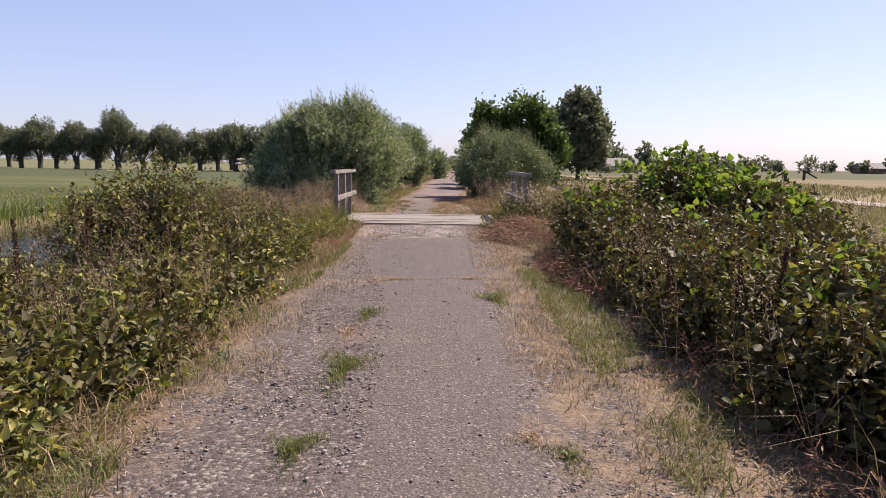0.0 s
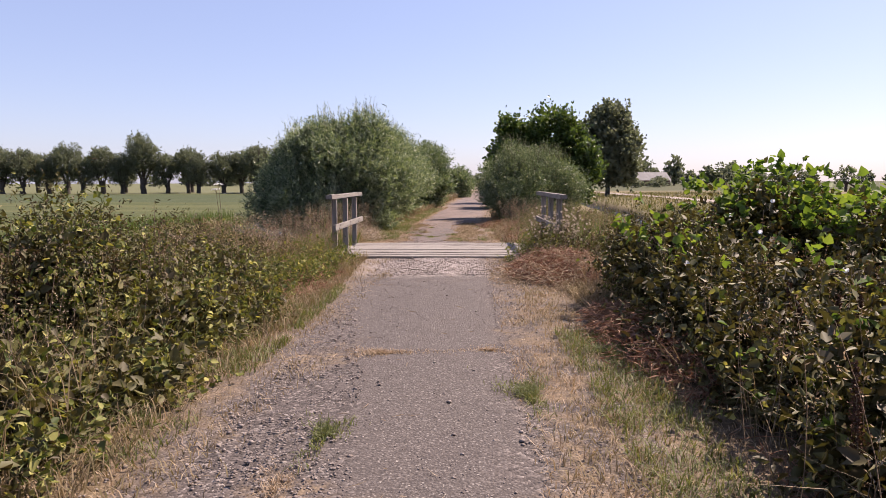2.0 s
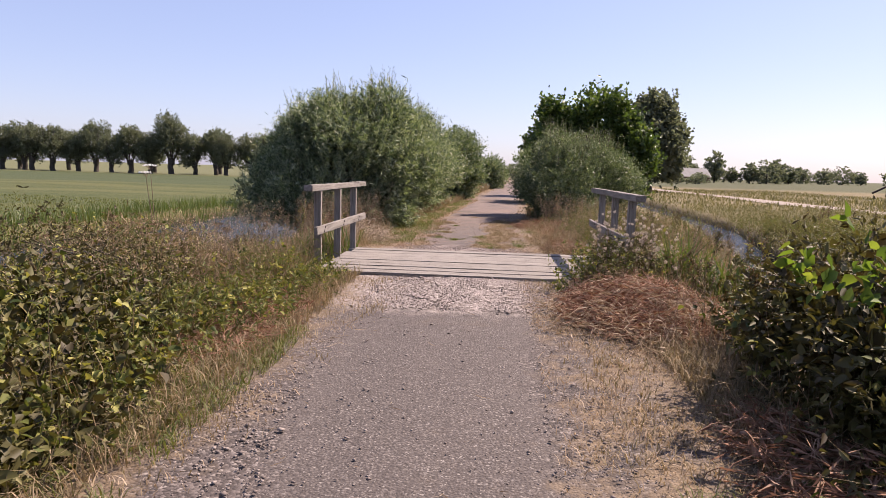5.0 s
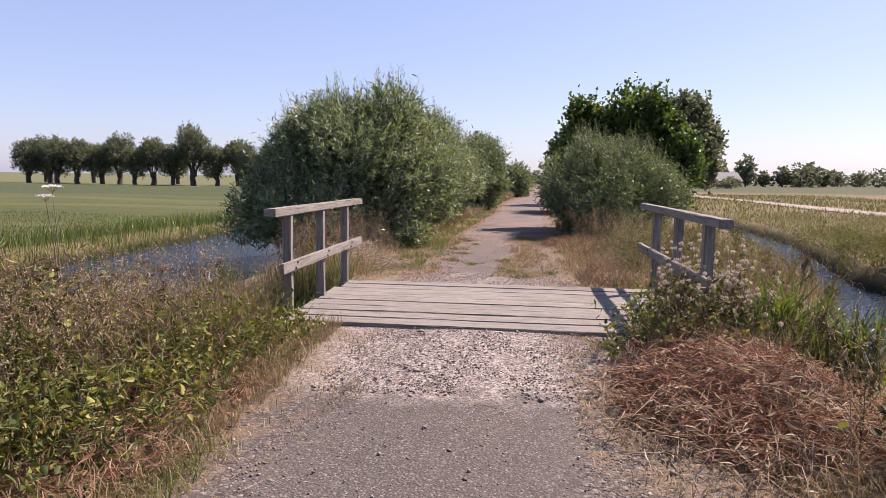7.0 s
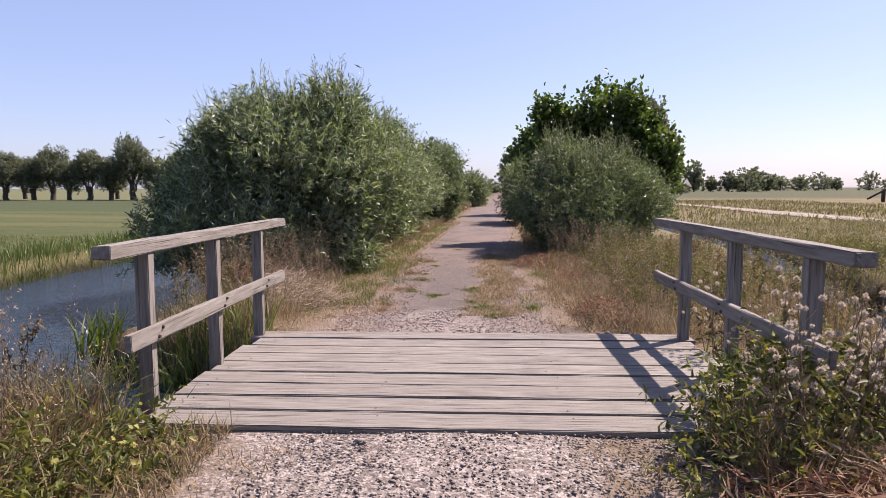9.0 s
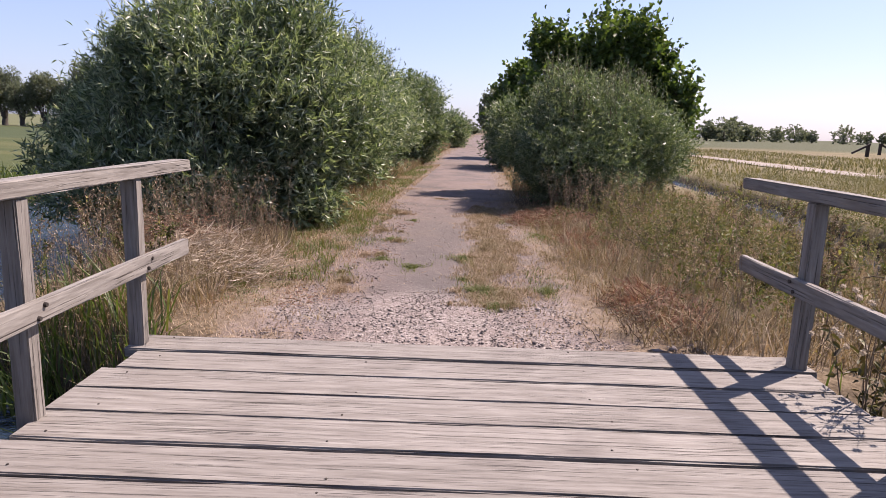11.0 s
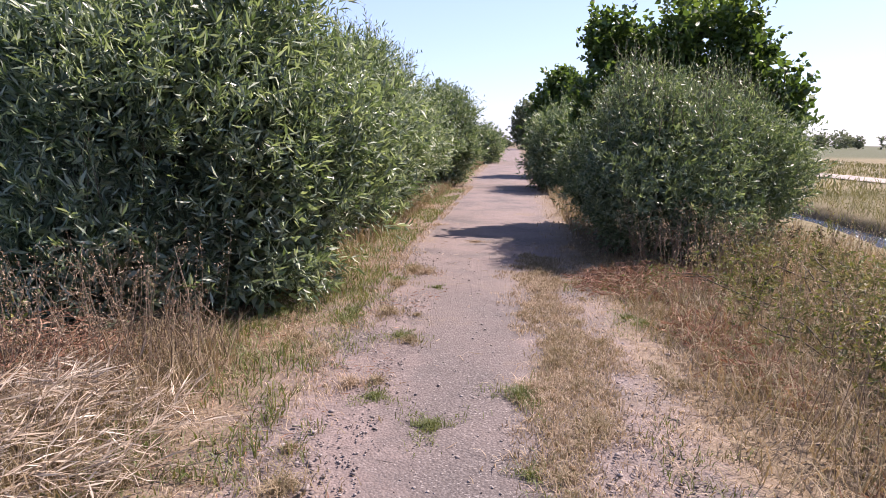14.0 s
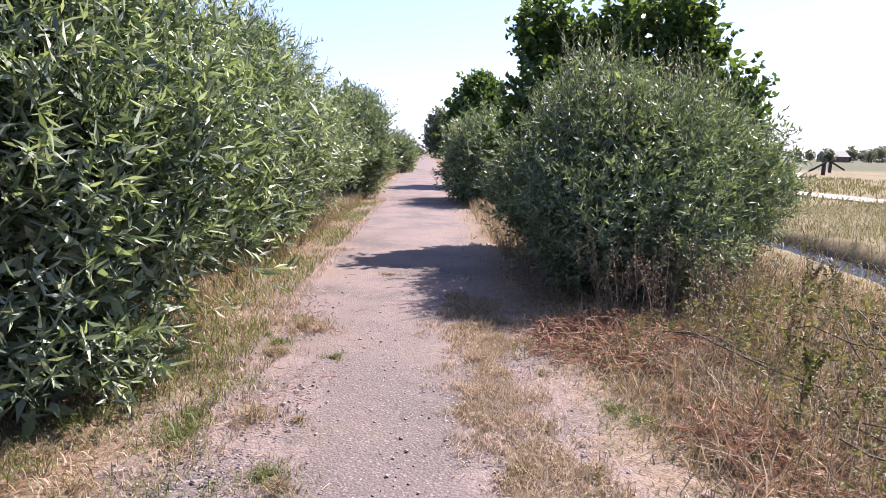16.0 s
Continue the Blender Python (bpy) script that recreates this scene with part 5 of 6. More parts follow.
thicket("weed_thicket", (4.2, 21.0), [(3.9, 20.0, 0.25, 0.7, 1.2, 0.45), (4.6, 21.6, 0.3, 0.8, 1.2, 0.5), (4.2, 23.2, 0.25, 0.7, 1.1, 0.45), (5.0, 19.4, 0.2, 0.6, 1.2, 0.45), (3.3, 21.8, 0.12, 0.4, 0.8, 0.3), (3.5, 18.9, 0.15, 0.45, 0.7, 0.35), (3.2, 23.6, 0.12, 0.5, 0.5, 0.3)],
        [("weed_leaves", M_FIELDWEED, 4200, 8, 0.045, 0.014, -1, 9, {}), ("yellowing_leaves", M_GREEN, 1300, 6, 0.045, 0.02, -1, 9, {})], "yellowing weeds in dry grass beside the ditch", 78, 60, 0)

thicket("weed_thicket", (-0.95, 13.2), [(-0.85, 12.5, 0.06, 0.45, 0.8, 0.24), (-1.0, 13.7, 0.1, 0.5, 0.6, 0.3), (-0.7, 14.4, 0.05, 0.35, 0.35, 0.2), (-1.2, 11.4, 0.08, 0.5, 0.8, 0.26)],
        [("yellowing_leaves", M_BRAMBLE, 700, 6, 0.05, 0.03, -1, 9, {}), ("weed_leaves", M_GREEN, 1500, 7, 0.07, 0.012, -1, 9, {})], "yellowish green weeds at the edge of the gravel", 61, 20, 0)
thicket("bank_weeds", (9.0, 21.5), [(8.9, 20.2, 0.1, 0.8, 0.9, 0.42), (9.2, 21.8, 0.1, 0.9, 1.0, 0.45), (9.0, 23.6, 0.1, 0.8, 1.1, 0.42), (10.4, 20.6, 0.08, 1.0, 1.0, 0.36), (10.2, 24.6, 0.08, 1.1, 1.2, 0.4), (9.6, 26.4, 0.08, 0.8, 1.1, 0.38), (10.6, 18.4, 0.08, 1.0, 1.0, 0.4), (11.6, 22.4, 0.08, 1.2, 1.2, 0.34)],
        [("weed_leaves", M_FIELDWEED, 6500, 8, 0.055, 0.018, -1, 9, {}), ("yellowing_leaves", M_GREEN, 3600, 7, 0.06, 0.016, -1, 9, {})], "rough yellow-green weeds hanging over the far bank", 62, 50, 0)


# ---- single tall weeds ----
def weed(seed, h, leafy, mat, seedmat, label):
    """An upright weed with side branches: stem, leaves and seed clusters."""
    rng = np.random.default_rng(seed)
    root = thing("tall_weed", (0, 0, 0), label, "weed", "tall weeds on the verges")
    n = 5
    p0 = np.concatenate([np.zeros((1, 3)), np.stack([0 * np.ones(n), 0 * np.ones(n), rng.uniform(0.3, 0.75, n) * h], 1)])
    a = rng.uniform(0, 6.28, n)
    p1 = np.concatenate([[[0.04, 0.02, h]], p0[1:] + np.stack([np.cos(a) * 0.13, np.sin(a) * 0.13, rng.uniform(0.18, 0.34, n) * h], 1)])
    p0[0, 2] = -0.08
    ln = arcs(p0, p1, rng.normal(0, 0.015, (n + 1, 3)), 6, rng, 0.006)
    part("stem", mesh_np("stem", *tubes(ln, np.array([0.007] + [0.004] * n), 0.0015, 4)), M_STALK, root)
    i, t = rng.integers(0, n + 1, leafy), rng.uniform(0.1, 0.95, leafy)[:, None]
    q = ln[i, 0] * (1 - t) + ln[i, 5] * t
    d = unit(rng.normal(size=(leafy, 3)) + np.array([0, 0, -0.1]))
    part("foliage", mesh_np("foliage", *broad(q, d, unit(rng.normal(size=q.shape) + np.array([0, 0, 1.2])), rng.uniform(0.03, 0.075, leafy), rng.uniform(0.012, 0.028, leafy))), mat, root)
    m = 130
    i, t = rng.integers(0, n + 1, m), rng.uniform(0.55, 1.03, m)[:, None]
    q = ln[i, 0] * (1 - t) + ln[i, 5] * t + rng.normal(0, 0.012, (m, 3))
    part("seed_mass", mesh_np("seed_mass", *leaves(q, unit(rng.normal(size=q.shape) + np.array([0, 0, 0.8])), 0.026, 0.015)), seedmat, root)
    return root


WL = "tall upright weed with brown seed clusters on the verge"
weeds = [weed(81, 1.05, 80, M_NETTLE, M_SEED, WL), weed(82, 0.85, 110, M_NETTLE, M_SEED, WL), weed(83, 1.15, 60, M_BRAMBLE, M_SEED, WL), weed(84, 0.7, 120, M_BRAMBLE, M_NETTLE, WL)]
rw = random.Random(31)
used = 0
for count, x0, x1, y0, y1, s0, s1 in ((42, -2.6, -0.8, 3.5, 12.5, 0.25, 0.75), (34, -2.5, -1.4, 7.8, 10.2, 0.85, 1.2), (14, -3.2, -1.2, 12.0, 15.0, 0.6, 0.95), (34, 3.2, 5.6, 9.2, 13.2, 0.65, 1.0), (44, 3.2, 4.8, 3.6, 8.5, 0.6, 1.0), (36, 3.5, 5.0, 8.2, 10.6, 0.8, 1.1), (30, 3.0, 5.8, 17.8, 24.5, 0.5, 0.9),
                                      (32, 4.3, 6.4, 17.2, 27.0, 0.55, 0.95), (12, -2.6, -1.3, 17.6, 20.8, 0.6, 0.95), (18, 9.0, 16, 18, 34, 0.6, 0.9)):
    for _ in range(count):
        x, y, s = rw.uniform(x0, x1), rw.uniform(y0, y1), rw.uniform(s0, s1)
        if float(wet(np.array(x), np.array(y))) < 0.15:
            continue
        m = Matrix.LocRotScale((x, y, float(land(x, y))), Euler((rw.gauss(0, 0.08), rw.gauss(0, 0.08), rw.uniform(0, 6.28))), None)
        if used < 4:
            weeds[used].matrix_world = m
            weeds[used].scale = (s, s, s)
        else:
            copy_thing(weeds[used % 4], m).scale = (s, s, s)
        used += 1

thicket("mugwort_clump", (-1.9, 9.0), [(-1.9, 8.9, 0.82, 0.5, 0.6, 0.5), (-1.55, 9.8, 0.5, 0.4, 0.5, 0.4), (-2.2, 8.1, 0.55, 0.45, 0.5, 0.42)],
        [("mugwort_leaves", M_NETTLE, 1300, 9, 0.04, 0.014, 0.1, 9, {})], "tall clump of brownish green mugwort above the brambles", 69, 40, 0)
thicket("mugwort_clump", (-1.3, 11.9), [(-1.45, 11.8, 0.4, 0.35, 0.45, 0.36), (-2.3, 11.9, 0.5, 0.4, 0.5, 0.4)],
        [("mugwort_leaves", M_NETTLE, 700, 9, 0.04, 0.014, 0.1, 9, {})], "clump of brownish mugwort by the pond", 68, 24, 0)
thicket("hop_climber", (4.0, 5.2), [(3.9, 4.9, 0.5, 0.34, 0.5, 0.32), (4.3, 4.4, 0.6, 0.45, 0.5, 0.32), (4.3, 6.2, 0.5, 0.5, 0.6, 0.36), (3.65, 6.9, 0.28, 0.4, 0.8, 0.3)],
        [("climber_leaves", M_BINDWEED, 200, 6, 0.065, 0.055, 0.3, 9, {})], "climber with large yellowish green leaves over the brambles", 79, 12, 0)


def dock(seed, h):
    rng = np.random.default_rng(seed)
    root = thing("dock_plant", (0, 0, 0), "dark brown dock seed spike among the weeds", "weed", "dock spikes")
    part("stem", mesh_np("stem", *tubes(arcs(np.array([[0, 0, -0.06]]), np.array([[0.03, 0.02, h]]), np.zeros((1, 3)), 5, rng, 0.005), 0.007, 0.003, 5)), M_STALK, root)
    m = 700
    t = rng.uniform(0.45, 1.0, m)
    q = np.stack([0.03 * t, 0.02 * t, h * t], 1) + rng.normal(0, 1, (m, 3)) * (0.03 * (1.15 - t))[:, None] * np.array([1, 1, 0.4])
    part("seed_mass", mesh_np("seed_mass", *leaves(q, unit(rng.normal(size=q.shape)), 0.016, 0.012)), M_DOCK, root)
    return root


docks = [dock(91, 1.05), dock(92, 0.9)]
for i in range(26):
    x, y = (rw.uniform(3.1, 4.3), rw.uniform(4.2, 8.5)) if i % 2 else (rw.uniform(-3.0, -1.2), rw.uniform(4.5, 9.5))
    s = rw.uniform(0.75, 1.1)
    m = Matrix.LocRotScale((x, y, float(land(x, y))), Euler((rw.gauss(0, 0.06), rw.gauss(0, 0.06), rw.uniform(0, 6.28))), None)
    ob = docks[i] if i < 2 else copy_thing(docks[i % 2], m)
    ob.matrix_world = m
    ob.scale = (s, s, s)

# tall flowering grasses among the weeds
pts = np.concatenate([scatter(560, -3.6, -0.8, 3, 14.6), scatter(360, -2.6, -0.85, 12.2, 15.0), scatter(220, 2.9, 4.6, 3, 14), scatter(380, 2.6, 5.2, 17.6, 25), scatter(240, -2.4, -0.9, 17.5, 21.4), scatter(300, -2.0, -0.9, 24, 50)])
st, sp = seeded(pts, R.uniform(0.45, 1.05, len(pts)), per=18)
put("grass_stalks", [st], M_STALK, "thin dry grass stalks standing above the verge", "grass")
put("grass_panicles", [sp], M_STRAW, "feathery dry grass heads on the stalks", "grass")


# ---- dead stems ----
def tangle(name, cx, cy, rx, ry, h, n, length, mat, label, rng=R, r=0.0032, leaf_len=0.09, lay=None, leaf_wid=0.011):
    """A heap of dead stems: bent lines lying over one another in a mound."""
    a, rr = rng.uniform(0, 6.28, n), np.sqrt(rng.uniform(0, 1, n))
    x, y = np.cos(a) * rr * rx, np.sin(a) * rr * ry
    z = h * (1 - rr ** 2) * rng.uniform(0.1, 1, n) + 0.02
    b = rng.uniform(0, 6.28, n) if lay is None else rng.normal(lay, 0.7, n)
    ln = length * rng.uniform(0.4, 1.2, n)
    d = np.stack([np.cos(b) * ln / 2, np.sin(b) * ln / 2, rng.normal(0, 0.05, n)], 1)
    c = np.stack([x, y, z], 1)
    base = float(land(cx, cy))
    lines = arcs(c - d, c + d, np.stack([rng.normal(0, 0.04, n), rng.normal(0, 0.04, n), rng.uniform(0, 0.09, n)], 1), 6, rng, 0.012)
    gz = land(lines[..., 0] + cx, lines[..., 1] + cy) - base
    lines[..., 2] = np.maximum(lines[..., 2] + np.minimum(gz, 0.05), gz + 0.004)
    root = thing(name, (cx, cy, base), label, "dead plants")
    part("stalk_mat", mesh_np("stalk_mat", *tubes(lines, r, r * 0.5, 3)), mat, root)
    k = rng.integers(0, n, n * 5)
    q = lines[k, rng.integers(0, 5, n * 5)]
    e = unit(lines[k, 5] - lines[k, 0] + rng.normal(0, 0.22, q.shape) * length + np.array([0, 0, 0.05]))
    part("dry_leaves", mesh_np("dry_leaves", *leaves(q, e, leaf_len * rng.uniform(0.4, 1.6, len(q)), leaf_wid)), mat, root)
    return root


tangle("dead_stem_heap", 3.1, 13.4, 0.85, 1.1, 0.32, 1500, 0.5, M_RUST, "heap of cut reddish brown dead stems by the bridge")
tangle("dead_stem_heap", 3.0, 13.2, 0.95, 1.2, 0.36, 420, 0.5, M_STRAW, "pale straw lying over the brown heap")
tangle("dead_stem_heap", 3.25, 5.2, 0.35, 1.9, 0.14, 170, 0.35, M_RUST, "brown dead stems at the foot of the brambles")
tangle("dead_stem_heap", 3.15, 9.2, 0.4, 1.6, 0.22, 560, 0.45, M_RUST, "brown dead stems at the foot of the thicket")
tangle("dead_stem_heap", -0.75, 12.3, 0.5, 1.5, 0.10, 420, 0.4, M_RUST, "flattened brown dead grass on the verge")
tangle("straw_heap", -1.3, 19.6, 0.75, 1.0, 0.42, 520, 0.4, M_BLEACH, "heap of bleached dry straw beside the bridge", r=0.0025, leaf_len=0.15, leaf_wid=0.0085, lay=0.7)
tangle("dead_twig_heap", -2.1, 21.7, 0.6, 0.5, 0.3, 260, 0.5, M_TWIG, "heap of dark dead twigs under the willow", r=0.004)
tangle("straw_heap", -2.0, 20.6, 0.7, 0.7, 0.5, 420, 0.6, M_RUST, "dark tangle of dead stalks under the willow")
tangle("dead_stem_heap", 2.95, 21.8, 0.35, 1.2, 0.10, 240, 0.22, M_RUST, "reddish brown dead grass beside the track", r=0.0018, leaf_len=0.11)
tangle("dead_stem_heap", 2.85, 18.8, 0.35, 0.8, 0.12, 240, 0.24, M_RUST, "brown dead grass behind the railing", leaf_len=0.14)
tangle("dead_stem_heap", 3.0, 24.0, 0.9, 0.8, 0.22, 480, 0.5, M_RUST, "brown dead weeds in front of the willow bush")
tangle("dead_stem_heap", -3.0, 6.6, 0.6, 1.6, 0.3, 380, 0.6, M_STRAW, "dead pale stems among the brambles")


def dead_shrub(x, y, h, n, seed, label):
    rng = np.random.default_rng(seed)
    root = thing("dead_weed", (x, y, float(land(x, y))), label, "weed", "dead branching weeds")
    a = rng.uniform(0, 6.28, n)
    p0 = np.stack([rng.normal(0, 0.12, n), rng.normal(0, 0.12, n), np.full(n, -0.04)], 1)
    p1 = p0 + np.stack([np.cos(a) * 0.22, np.sin(a) * 0.22, h * rng.uniform(0.6, 1.1, n)], 1)
    ln = arcs(p0, p1, rng.normal(0, 0.03, (n, 3)), 6, rng, 0.012)
    k = n * 7
    i, t = rng.integers(0, n, k), rng.uniform(0.35, 0.98, k)[:, None]
    q = ln[i, 0] * (1 - t) + ln[i, 5] * t
    e = q + unit(rng.normal(size=(k, 3)) + np.array([0, 0, 0.9])) * rng.uniform(0.06, 0.2, k)[:, None]
    part("branchwork", mesh_np("branchwork", *join(tubes(ln, 0.005, 0.002, 4), tubes(arcs(q, e, np.zeros((k, 3)), 4, rng, 0.004), 0.002, 0.001, 3))), M_STALK, root)
    part("seed_mass", mesh_np("seed_mass", *leaves(np.repeat(e, 4, 0) + rng.normal(0, 0.012, (k * 4, 3)), unit(rng.normal(size=(k * 4, 3))), 0.022, 0.010)), M_SEED, root)


for i, (x, y, h) in enumerate(((-1.35, 20.7, 0.85), (-1.7, 20.2, 0.8), (-1.0, 20.9, 0.6), (3.5, 24.6, 0.95), (3.9, 24.3, 0.9), (3.1, 24.7, 0.8), (4.3, 24.8, 0.85), (2.5, 17.9, 0.3), (-2.3, 19.9, 0.7), (5.0, 18.4, 0.7))):
    dead_shrub(x, y, h, 16, 200 + i, "dry branching dead weed with brown seed heads")


# ---- water plants ----
put("reed_bank", [
    turf(15000, (-10.6, -8.2, 2, 34), 0.42, 0.014, 0.35, lambda x, y: sstep(channel_gap(x, y, CHANNELS[0][0]), -0.15, 0.2) * (1 - 0.7 * sstep(channel_gap(x, y, CHANNELS[0][0]), 0.7, 1.6)), dry=-0.3),
    turf(5200, (-3.4, -0.8, 14.4, 18.2), 0.55, 0.013, 0.45, lambda x, y: sstep(wet(x, y), -0.25, 0.0) * (1 - sstep(wet(x, y), 0.3, 0.7)), dry=-0.3),
    turf(3800, (3.4, 9.5, 14.0, 40), 0.34, 0.012, 0.6, lambda x, y: sstep(wet(x, y), -0.2, 0.0) * (1 - sstep(wet(x, y), 0.2, 0.6)), dry=-0.3),
    turf(2600, (-5.4, -3.4, 6, 16), 0.6, 0.014, 0.45, lambda x, y: sstep(wet(x, y), -0.2, 0.0) * (1 - sstep(wet(x, y), 0.3, 0.7)), dry=-0.3),
], M_REED, "fresh green reeds and grass along the water's edge", "reeds")


def iris(x, y, n, h, seed):
    rng = np.random.default_rng(seed)
    a, r = rng.uniform(0, 6.28, n), rng.uniform(0, 0.28, n)
    p = np.stack([np.cos(a) * r, np.sin(a) * r, np.full(n, -0.04)], 1)
    v, b = blades(p, h * rng.uniform(0.6, 1.15, n), 0.028, 0.45, rng, 0.5)
    ob = tagged(solid("sword_leaf_clump", mesh_np("sword_leaf_clump", v, b), M_REED), "clump of long green sword-shaped water plant leaves", "water plant", "sword-leaved clumps by the bridge")
    ob.location = (x, y, float(land(x, y)))


for i, (x, y, n, h) in enumerate(((3.75, 14.55, 130, 0.85), (4.05, 14.85, 120, 0.8), (3.55, 14.95, 90, 0.85), (4.25, 14.4, 110, 0.75), (-1.05, 15.1, 60, 0.7), (-1.2, 15.5, 50, 0.75), (-1.45, 15.3, 60, 0.75), (-1.75, 15.1, 50, 0.7), (-1.25, 17.35, 60, 0.6), (-1.8, 17.75, 60, 0.65), (-2.5, 18.0, 60, 0.65), (-3.1, 18.5, 60, 0.65), (4.5, 15.0, 50, 0.65))):
    iris(x, y, n, h, 300 + i)


# ---- thistles with seed fluff beside the railing, and umbel flowers ----
def ball(n, r, rng):
    d = unit(rng.normal(size=(n, 3)))
    return leaves(d * r * 0.15, d, r, r * 0.35, 0.1, rng)


fluff_mesh = mesh_np("seed_head", *ball(46, 0.017, np.random.default_rng(9)))
fluff_mesh.materials.append(M_FLUFF)
petal_mesh = mesh_np("flower", *ball(26, 0.022, np.random.default_rng(10)))
petal_mesh.materials.append(M_YELLOW)


def thistle(seed, h, label):
    rng = np.random.default_rng(seed)
    root = thing("thistle", (0, 0, 0), label, "thistle", "seeding thistles by the railing")
    n = 7
    a = rng.uniform(0, 6.28, n)
    p0 = np.stack([rng.normal(0, 0.05, n), rng.normal(0, 0.05, n), np.full(n, -0.04)], 1)
    p1 = p0 + np.stack([np.cos(a) * 0.22 * h, np.sin(a) * 0.22 * h, h * rng.uniform(0.7, 1.05, n)], 1)
    ln = arcs(p0, p1, rng.normal(0, 0.03, (n, 3)), 6, rng, 0.01)
    k = n * 4
    i, t = np.repeat(np.arange(n), 4), rng.uniform(0.45, 0.9, k)[:, None]
    q = ln[i, 0] * (1 - t) + ln[i, 5] * t
    e = q + unit(rng.normal(size=(k, 3)) * 0.8 + np.array([0, 0, 1])) * rng.uniform(0.1, 0.24, k)[:, None]
    part("branchwork", mesh_np("branchwork", *join(tubes(ln, 0.005, 0.002, 4), tubes(arcs(q, e, np.zeros((k, 3)), 4, rng, 0.006), 0.0022, 0.0012, 3))), M_STALK, root)
    m = 150
    i, t = rng.integers(0, n, m), rng.uniform(0.03, 0.8, m)[:, None]
    q = ln[i, 0] * (1 - t) + ln[i, 5] * t
    part("foliage", mesh_np("foliage", *broad(q, unit(rng.normal(size=q.shape)), unit(rng.normal(size=q.shape) + np.array([0, 0, 1])), rng.uniform(0.04, 0.10, m), rng.uniform(0.012, 0.03, m))), M_NETTLE, root)
    for c in np.concatenate([e, ln[:, 5]]):
        hd = new("seed_head", fluff_mesh)
        hd.parent = root
        hd.location = c
        hd.scale = [rng.uniform(0.75, 1.35)] * 3
    return root


TL = "seeding thistle with white fluffy heads beside the railing"
th = [thistle(401, 0.95, TL), thistle(402, 0.8, TL), thistle(403, 1.0, TL)]
for i, (x, y, s, a) in enumerate(((2.95, 14.45, 1.0, 0), (3.05, 15.0, 1.0, 1), (2.8, 14.15, 0.95, 2), (3.3, 14.3, 1.05, 3), (3.02, 15.55, 1.05, 4), (3.35, 15.3, 1.1, 2.2), (3.45, 16.9, 1.05, 5), (3.5, 14.7, 1.1, 2.5))):
    m = Matrix.LocRotScale((x, y, max(float(land(x, y)), -0.1)), Euler((rw.gauss(0, 0.12), rw.gauss(0, 0.12), a)), None)
    ob = th[i] if i < 3 else copy_thing(th[i % 3], m)
    ob.matrix_world = m
    ob.scale = (s, s, s)
for x, y, z in ((2.72, 14.33, 0.36), (2.86, 14.28, 0.30), (2.95, 14.9, 0.62)):
    root = thing("yellow_flower", (x, y, float(land(x, y))), "yellow flower on a thin stem", "flower", "yellow flowers")
    part("stem", mesh_np("stem", *tubes(np.array([[[0, 0, -0.02], [0.01, 0, z * 0.5], [0, 0.01, z]]]), 0.003, 0.002, 4)), M_STALK, root)
    fl = part("petals", petal_mesh, None, root)
    fl.location = (0, 0.01, z)


def umbel(x, y, h, mat, n, label, seed, leafy=14):
    """A hogweed: a ribbed stalk with flat flower heads on spokes."""
    rng = np.random.default_rng(seed)
    root = thing("umbel_plant", (x, y, float(land(x, y))), label, "wild flower")
    tops = [np.array([rng.normal(0, 0.02), rng.normal(0, 0.02), h])] + [np.array([rng.normal(0, 0.16), rng.normal(0, 0.16), h * rng.uniform(0.75, 0.98)]) for _ in range(n - 1)]
    tops = np.array(tops)
    p0 = np.array([[0, 0, -0.05]] + [[0, 0, h * 0.45]] * (n - 1))
    stems = [tubes(arcs(p0, tops - np.array([0, 0, 0.05]), rng.normal(0, 0.02, (n, 3)), 6, rng, 0.004), 0.007, 0.003, 5)]
    for t in tops:
        k = 16
        a, r = rng.uniform(0, 6.28, k), np.sqrt(rng.uniform(0, 1, k)) * 0.065
        e = t + np.stack([np.cos(a) * r, np.sin(a) * r, 0.01 - r * 0.15], 1)
        stems.append(tubes(arcs(np.repeat((t - np.array([0, 0, 0.05]))[None], k, 0), e, np.zeros((k, 3)), 3, rng, 0.001), 0.0014, 0.001, 3))
        q = np.repeat(e, 9, 0) + rng.normal(0, 0.009, (k * 9, 3)) * np.array([1, 1, 0.3])
        part("flower_head", mesh_np("flower_head", *leaves(q, unit(rng.normal(size=q.shape) + np.array([0, 0, 0.4])), 0.013, 0.010, 0.1, rng)), mat, root)
    part("stalk", mesh_np("stalk", *join(*stems)), M_STALK, root)
    if leafy:
        q = np.stack([0 * np.ones(leafy), 0 * np.ones(leafy), rng.uniform(0.1, 0.6, leafy) * h], 1)
        part("foliage", mesh_np("foliage", *broad(q, unit(rng.normal(size=q.shape) * np.array([1, 1, 0.3])), np.tile([[0, 0, 1.0]], (leafy, 1)), 0.14, 0.08)), M_BRAMBLE, root)


umbel(-2.41, 14.0, 1.55, M_PETAL, 2, "white umbel flower on a tall thin stalk", 501, 6)
for i, (x, y, h) in enumerate(((-2.3, 13.0, 0.95), (-2.55, 13.4, 1.0), (-2.15, 13.6, 0.9), (-2.75, 12.9, 0.92), (-1.75, 14.3, 0.8))):
    umbel(x, y, h, M_SEED, 5, "withered brown umbel plant above the pond", 510 + i)


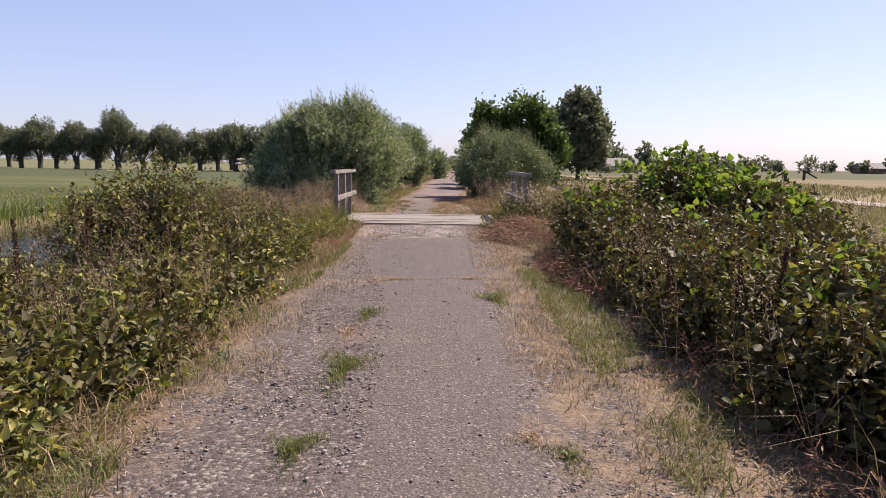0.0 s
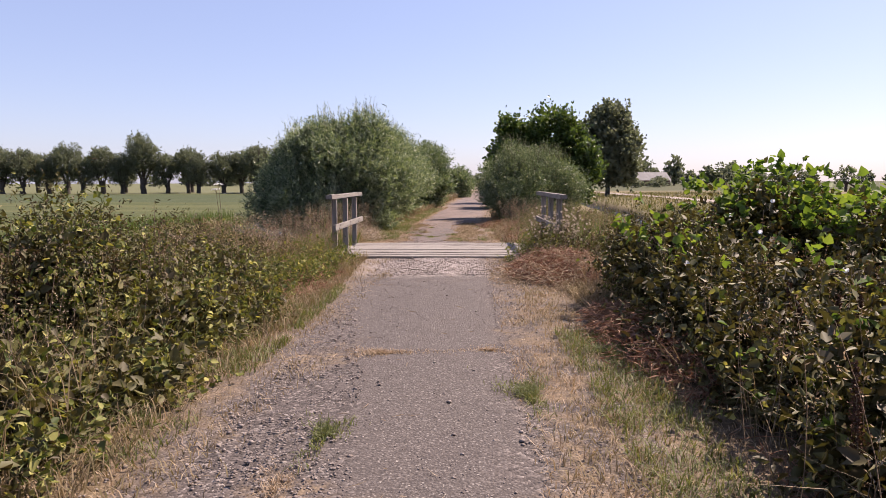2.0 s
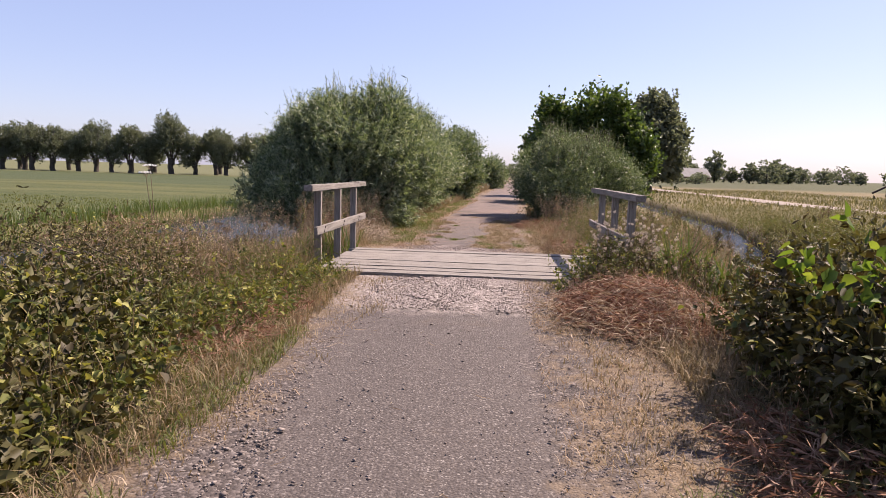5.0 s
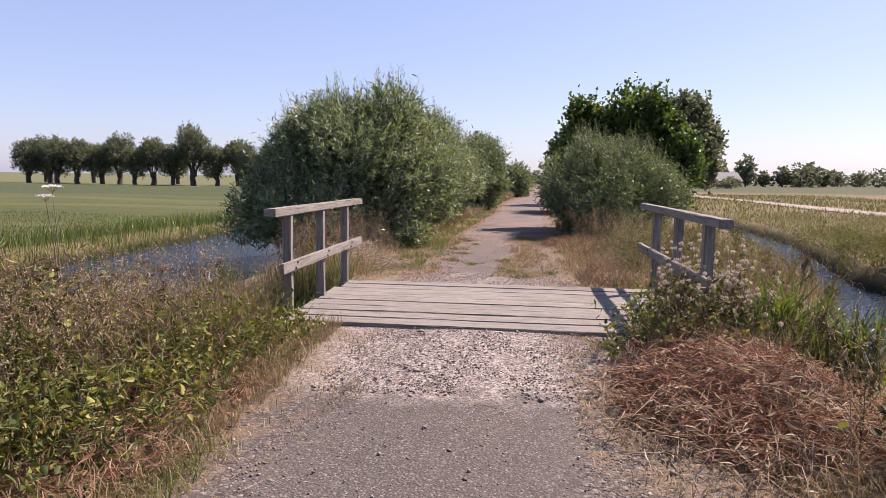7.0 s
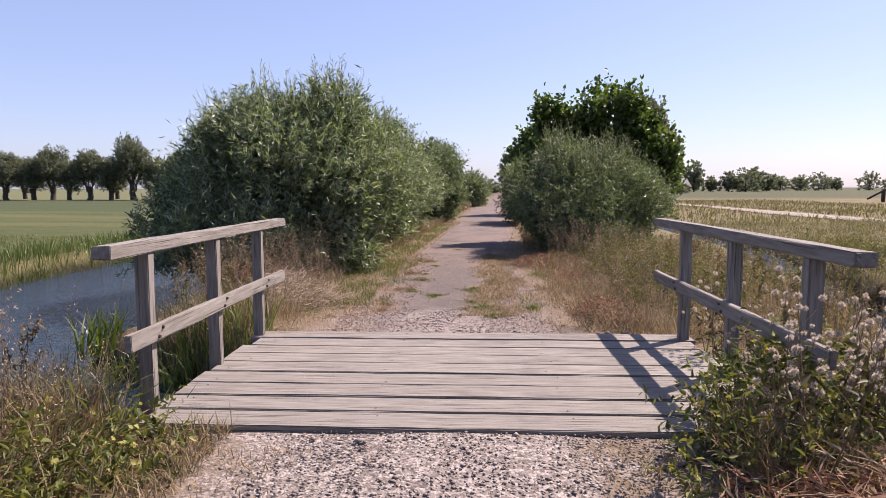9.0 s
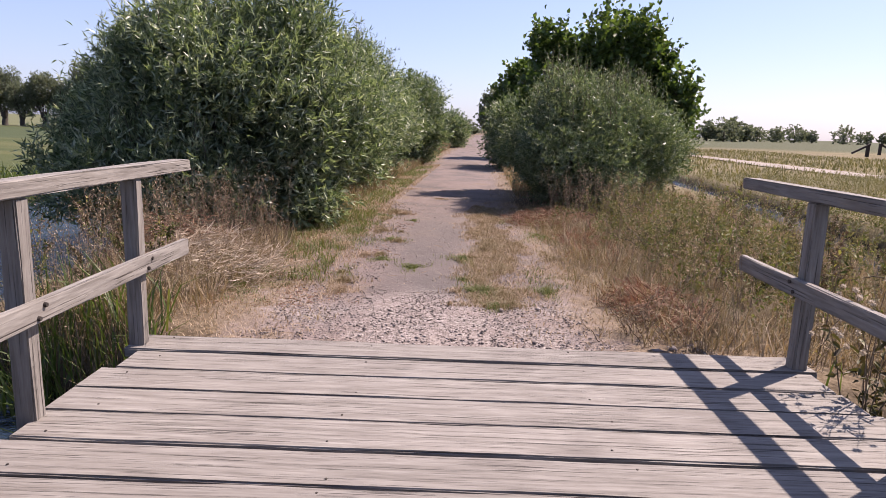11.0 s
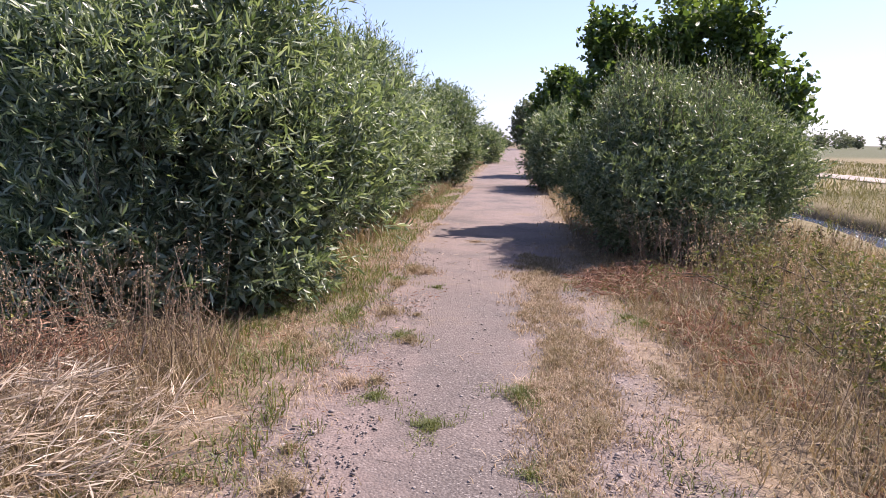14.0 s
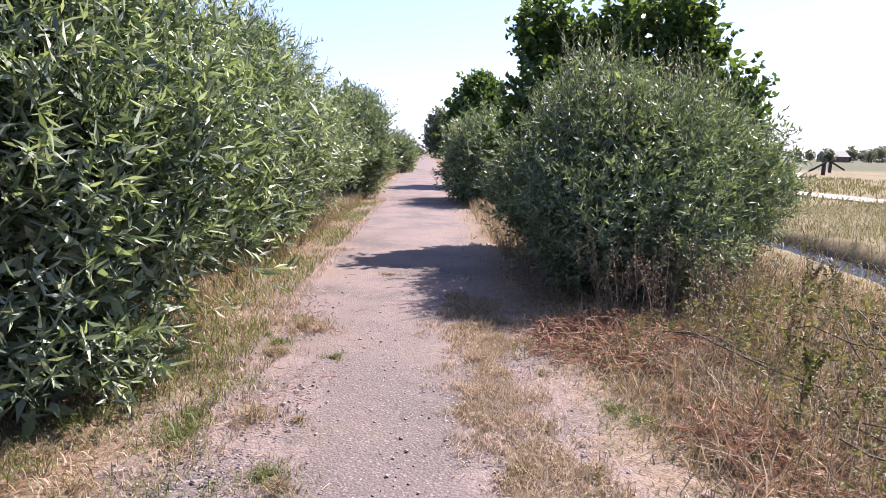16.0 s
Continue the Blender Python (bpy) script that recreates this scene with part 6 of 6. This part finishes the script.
def bindweed_flower(x, y, z, turn):
    bm = bmesh.new()
    k, rings = 10, ((0.004, -0.03), (0.007, -0.012), (0.016, 0.0), (0.022, 0.003))
    rows = [[bm.verts.new((math.cos(j * 6.2832 / k) * r, math.sin(j * 6.2832 / k) * r, h)) for j in range(k)] for r, h in rings]
    for a, b in zip(rows, rows[1:]):
        for j in range(k):
            bm.faces.new((a[j], a[(j + 1) % k], b[(j + 1) % k], b[j]))
    ob = tagged(solid("bindweed_flower", bm, M_PETAL), "white funnel-shaped bindweed flower on the thicket", "flower", "bindweed flowers")
    ob.location, ob.rotation_euler = (x, y, z), (radians(60), 0, turn)


for x, y, z in ((3.42, 9.0, 0.76), (4.2, 8.1, 0.82), (4.1, 9.2, 1.0), (4.45, 9.75, 1.25), (4.95, 8.75, 1.0), (4.2, 10.1, 1.1), (3.9, 8.5, 0.6)):
    bindweed_flower(x, y, z, rw.uniform(-1.2, 0.6))

# ---- the rough field beyond the ditch and the meadow edge ----
def fieldkeep(x, y):
    return sstep(x - 0.10 * (y - 20), 7.6, 8.6) * sstep(y + 0.3 * x, 12, 19) * (0.3 + 0.7 * fbm(x, y, 0.5, 2)) * (np.abs(x - 21.3) > 1.2)


put("field_weeds", [
    turf(46000, (7.4, 19.8, 12, 42), 0.30, 0.012, 1.0, fieldkeep),
    turf(20000, (4.6, 11, -4, 15.5), 0.36, 0.012, 0.6, lambda x, y: (1 - sstep(x, 6.5, 10.5)) * sstep(y + 2 * fbm(x, y, 0.7, 1), -3, 1)),
    turf(22000, (8, 40, 40, 95), 0.30, 0.045, 0.6, fieldkeep),
    turf(9000, (19, 60, 14, 60), 0.30, 0.04, 0.6, fieldkeep),
], M_FIELDWEED, "rough yellowing weeds and grass in the field", "field plants")
fp = scatter(26000, 7.4, 20, 12, 42, fieldkeep)
fp[:, 2] += R.uniform(0.12, 0.34, len(fp))
put("field_flowers", [broad(fp, unit(R.normal(size=fp.shape) + np.array([0, 0, 0.3])), unit(R.normal(size=fp.shape) + np.array([0, 0, 1.5])), 0.045, 0.03)], M_FIELDWEED, "small pale seed heads over the field", "field plants")
put("meadow_grass", [turf(14000, (-20, -9.3, 10, 34), 0.09, 0.018, 0.6)], M_GREEN, "short mown meadow grass", "grass")


# ---- two lowered field barriers far off ----
def barrier(x, y, side):
    root = thing("field_barrier", (x, y, float(land(x, y))), "dark post with a slanting beam in the far field", "barrier", "barriers in the field")
    po = part("post", beam((1.7, 0.3, 0.3), 0.02), M_IRON, root)
    po.rotation_euler, po.location = (0, radians(90), 0), (0, 0, 0.6)
    ar = part("arm", beam((2.2, 0.16, 0.2), 0.02), M_IRON, root)
    ar.rotation_euler, ar.location = (0, radians(28 * side), 0), (side * 0.85, -0.2, 0.85)


barrier(46.5, 85.6, -1)
barrier(56.5, 99.0, 1)
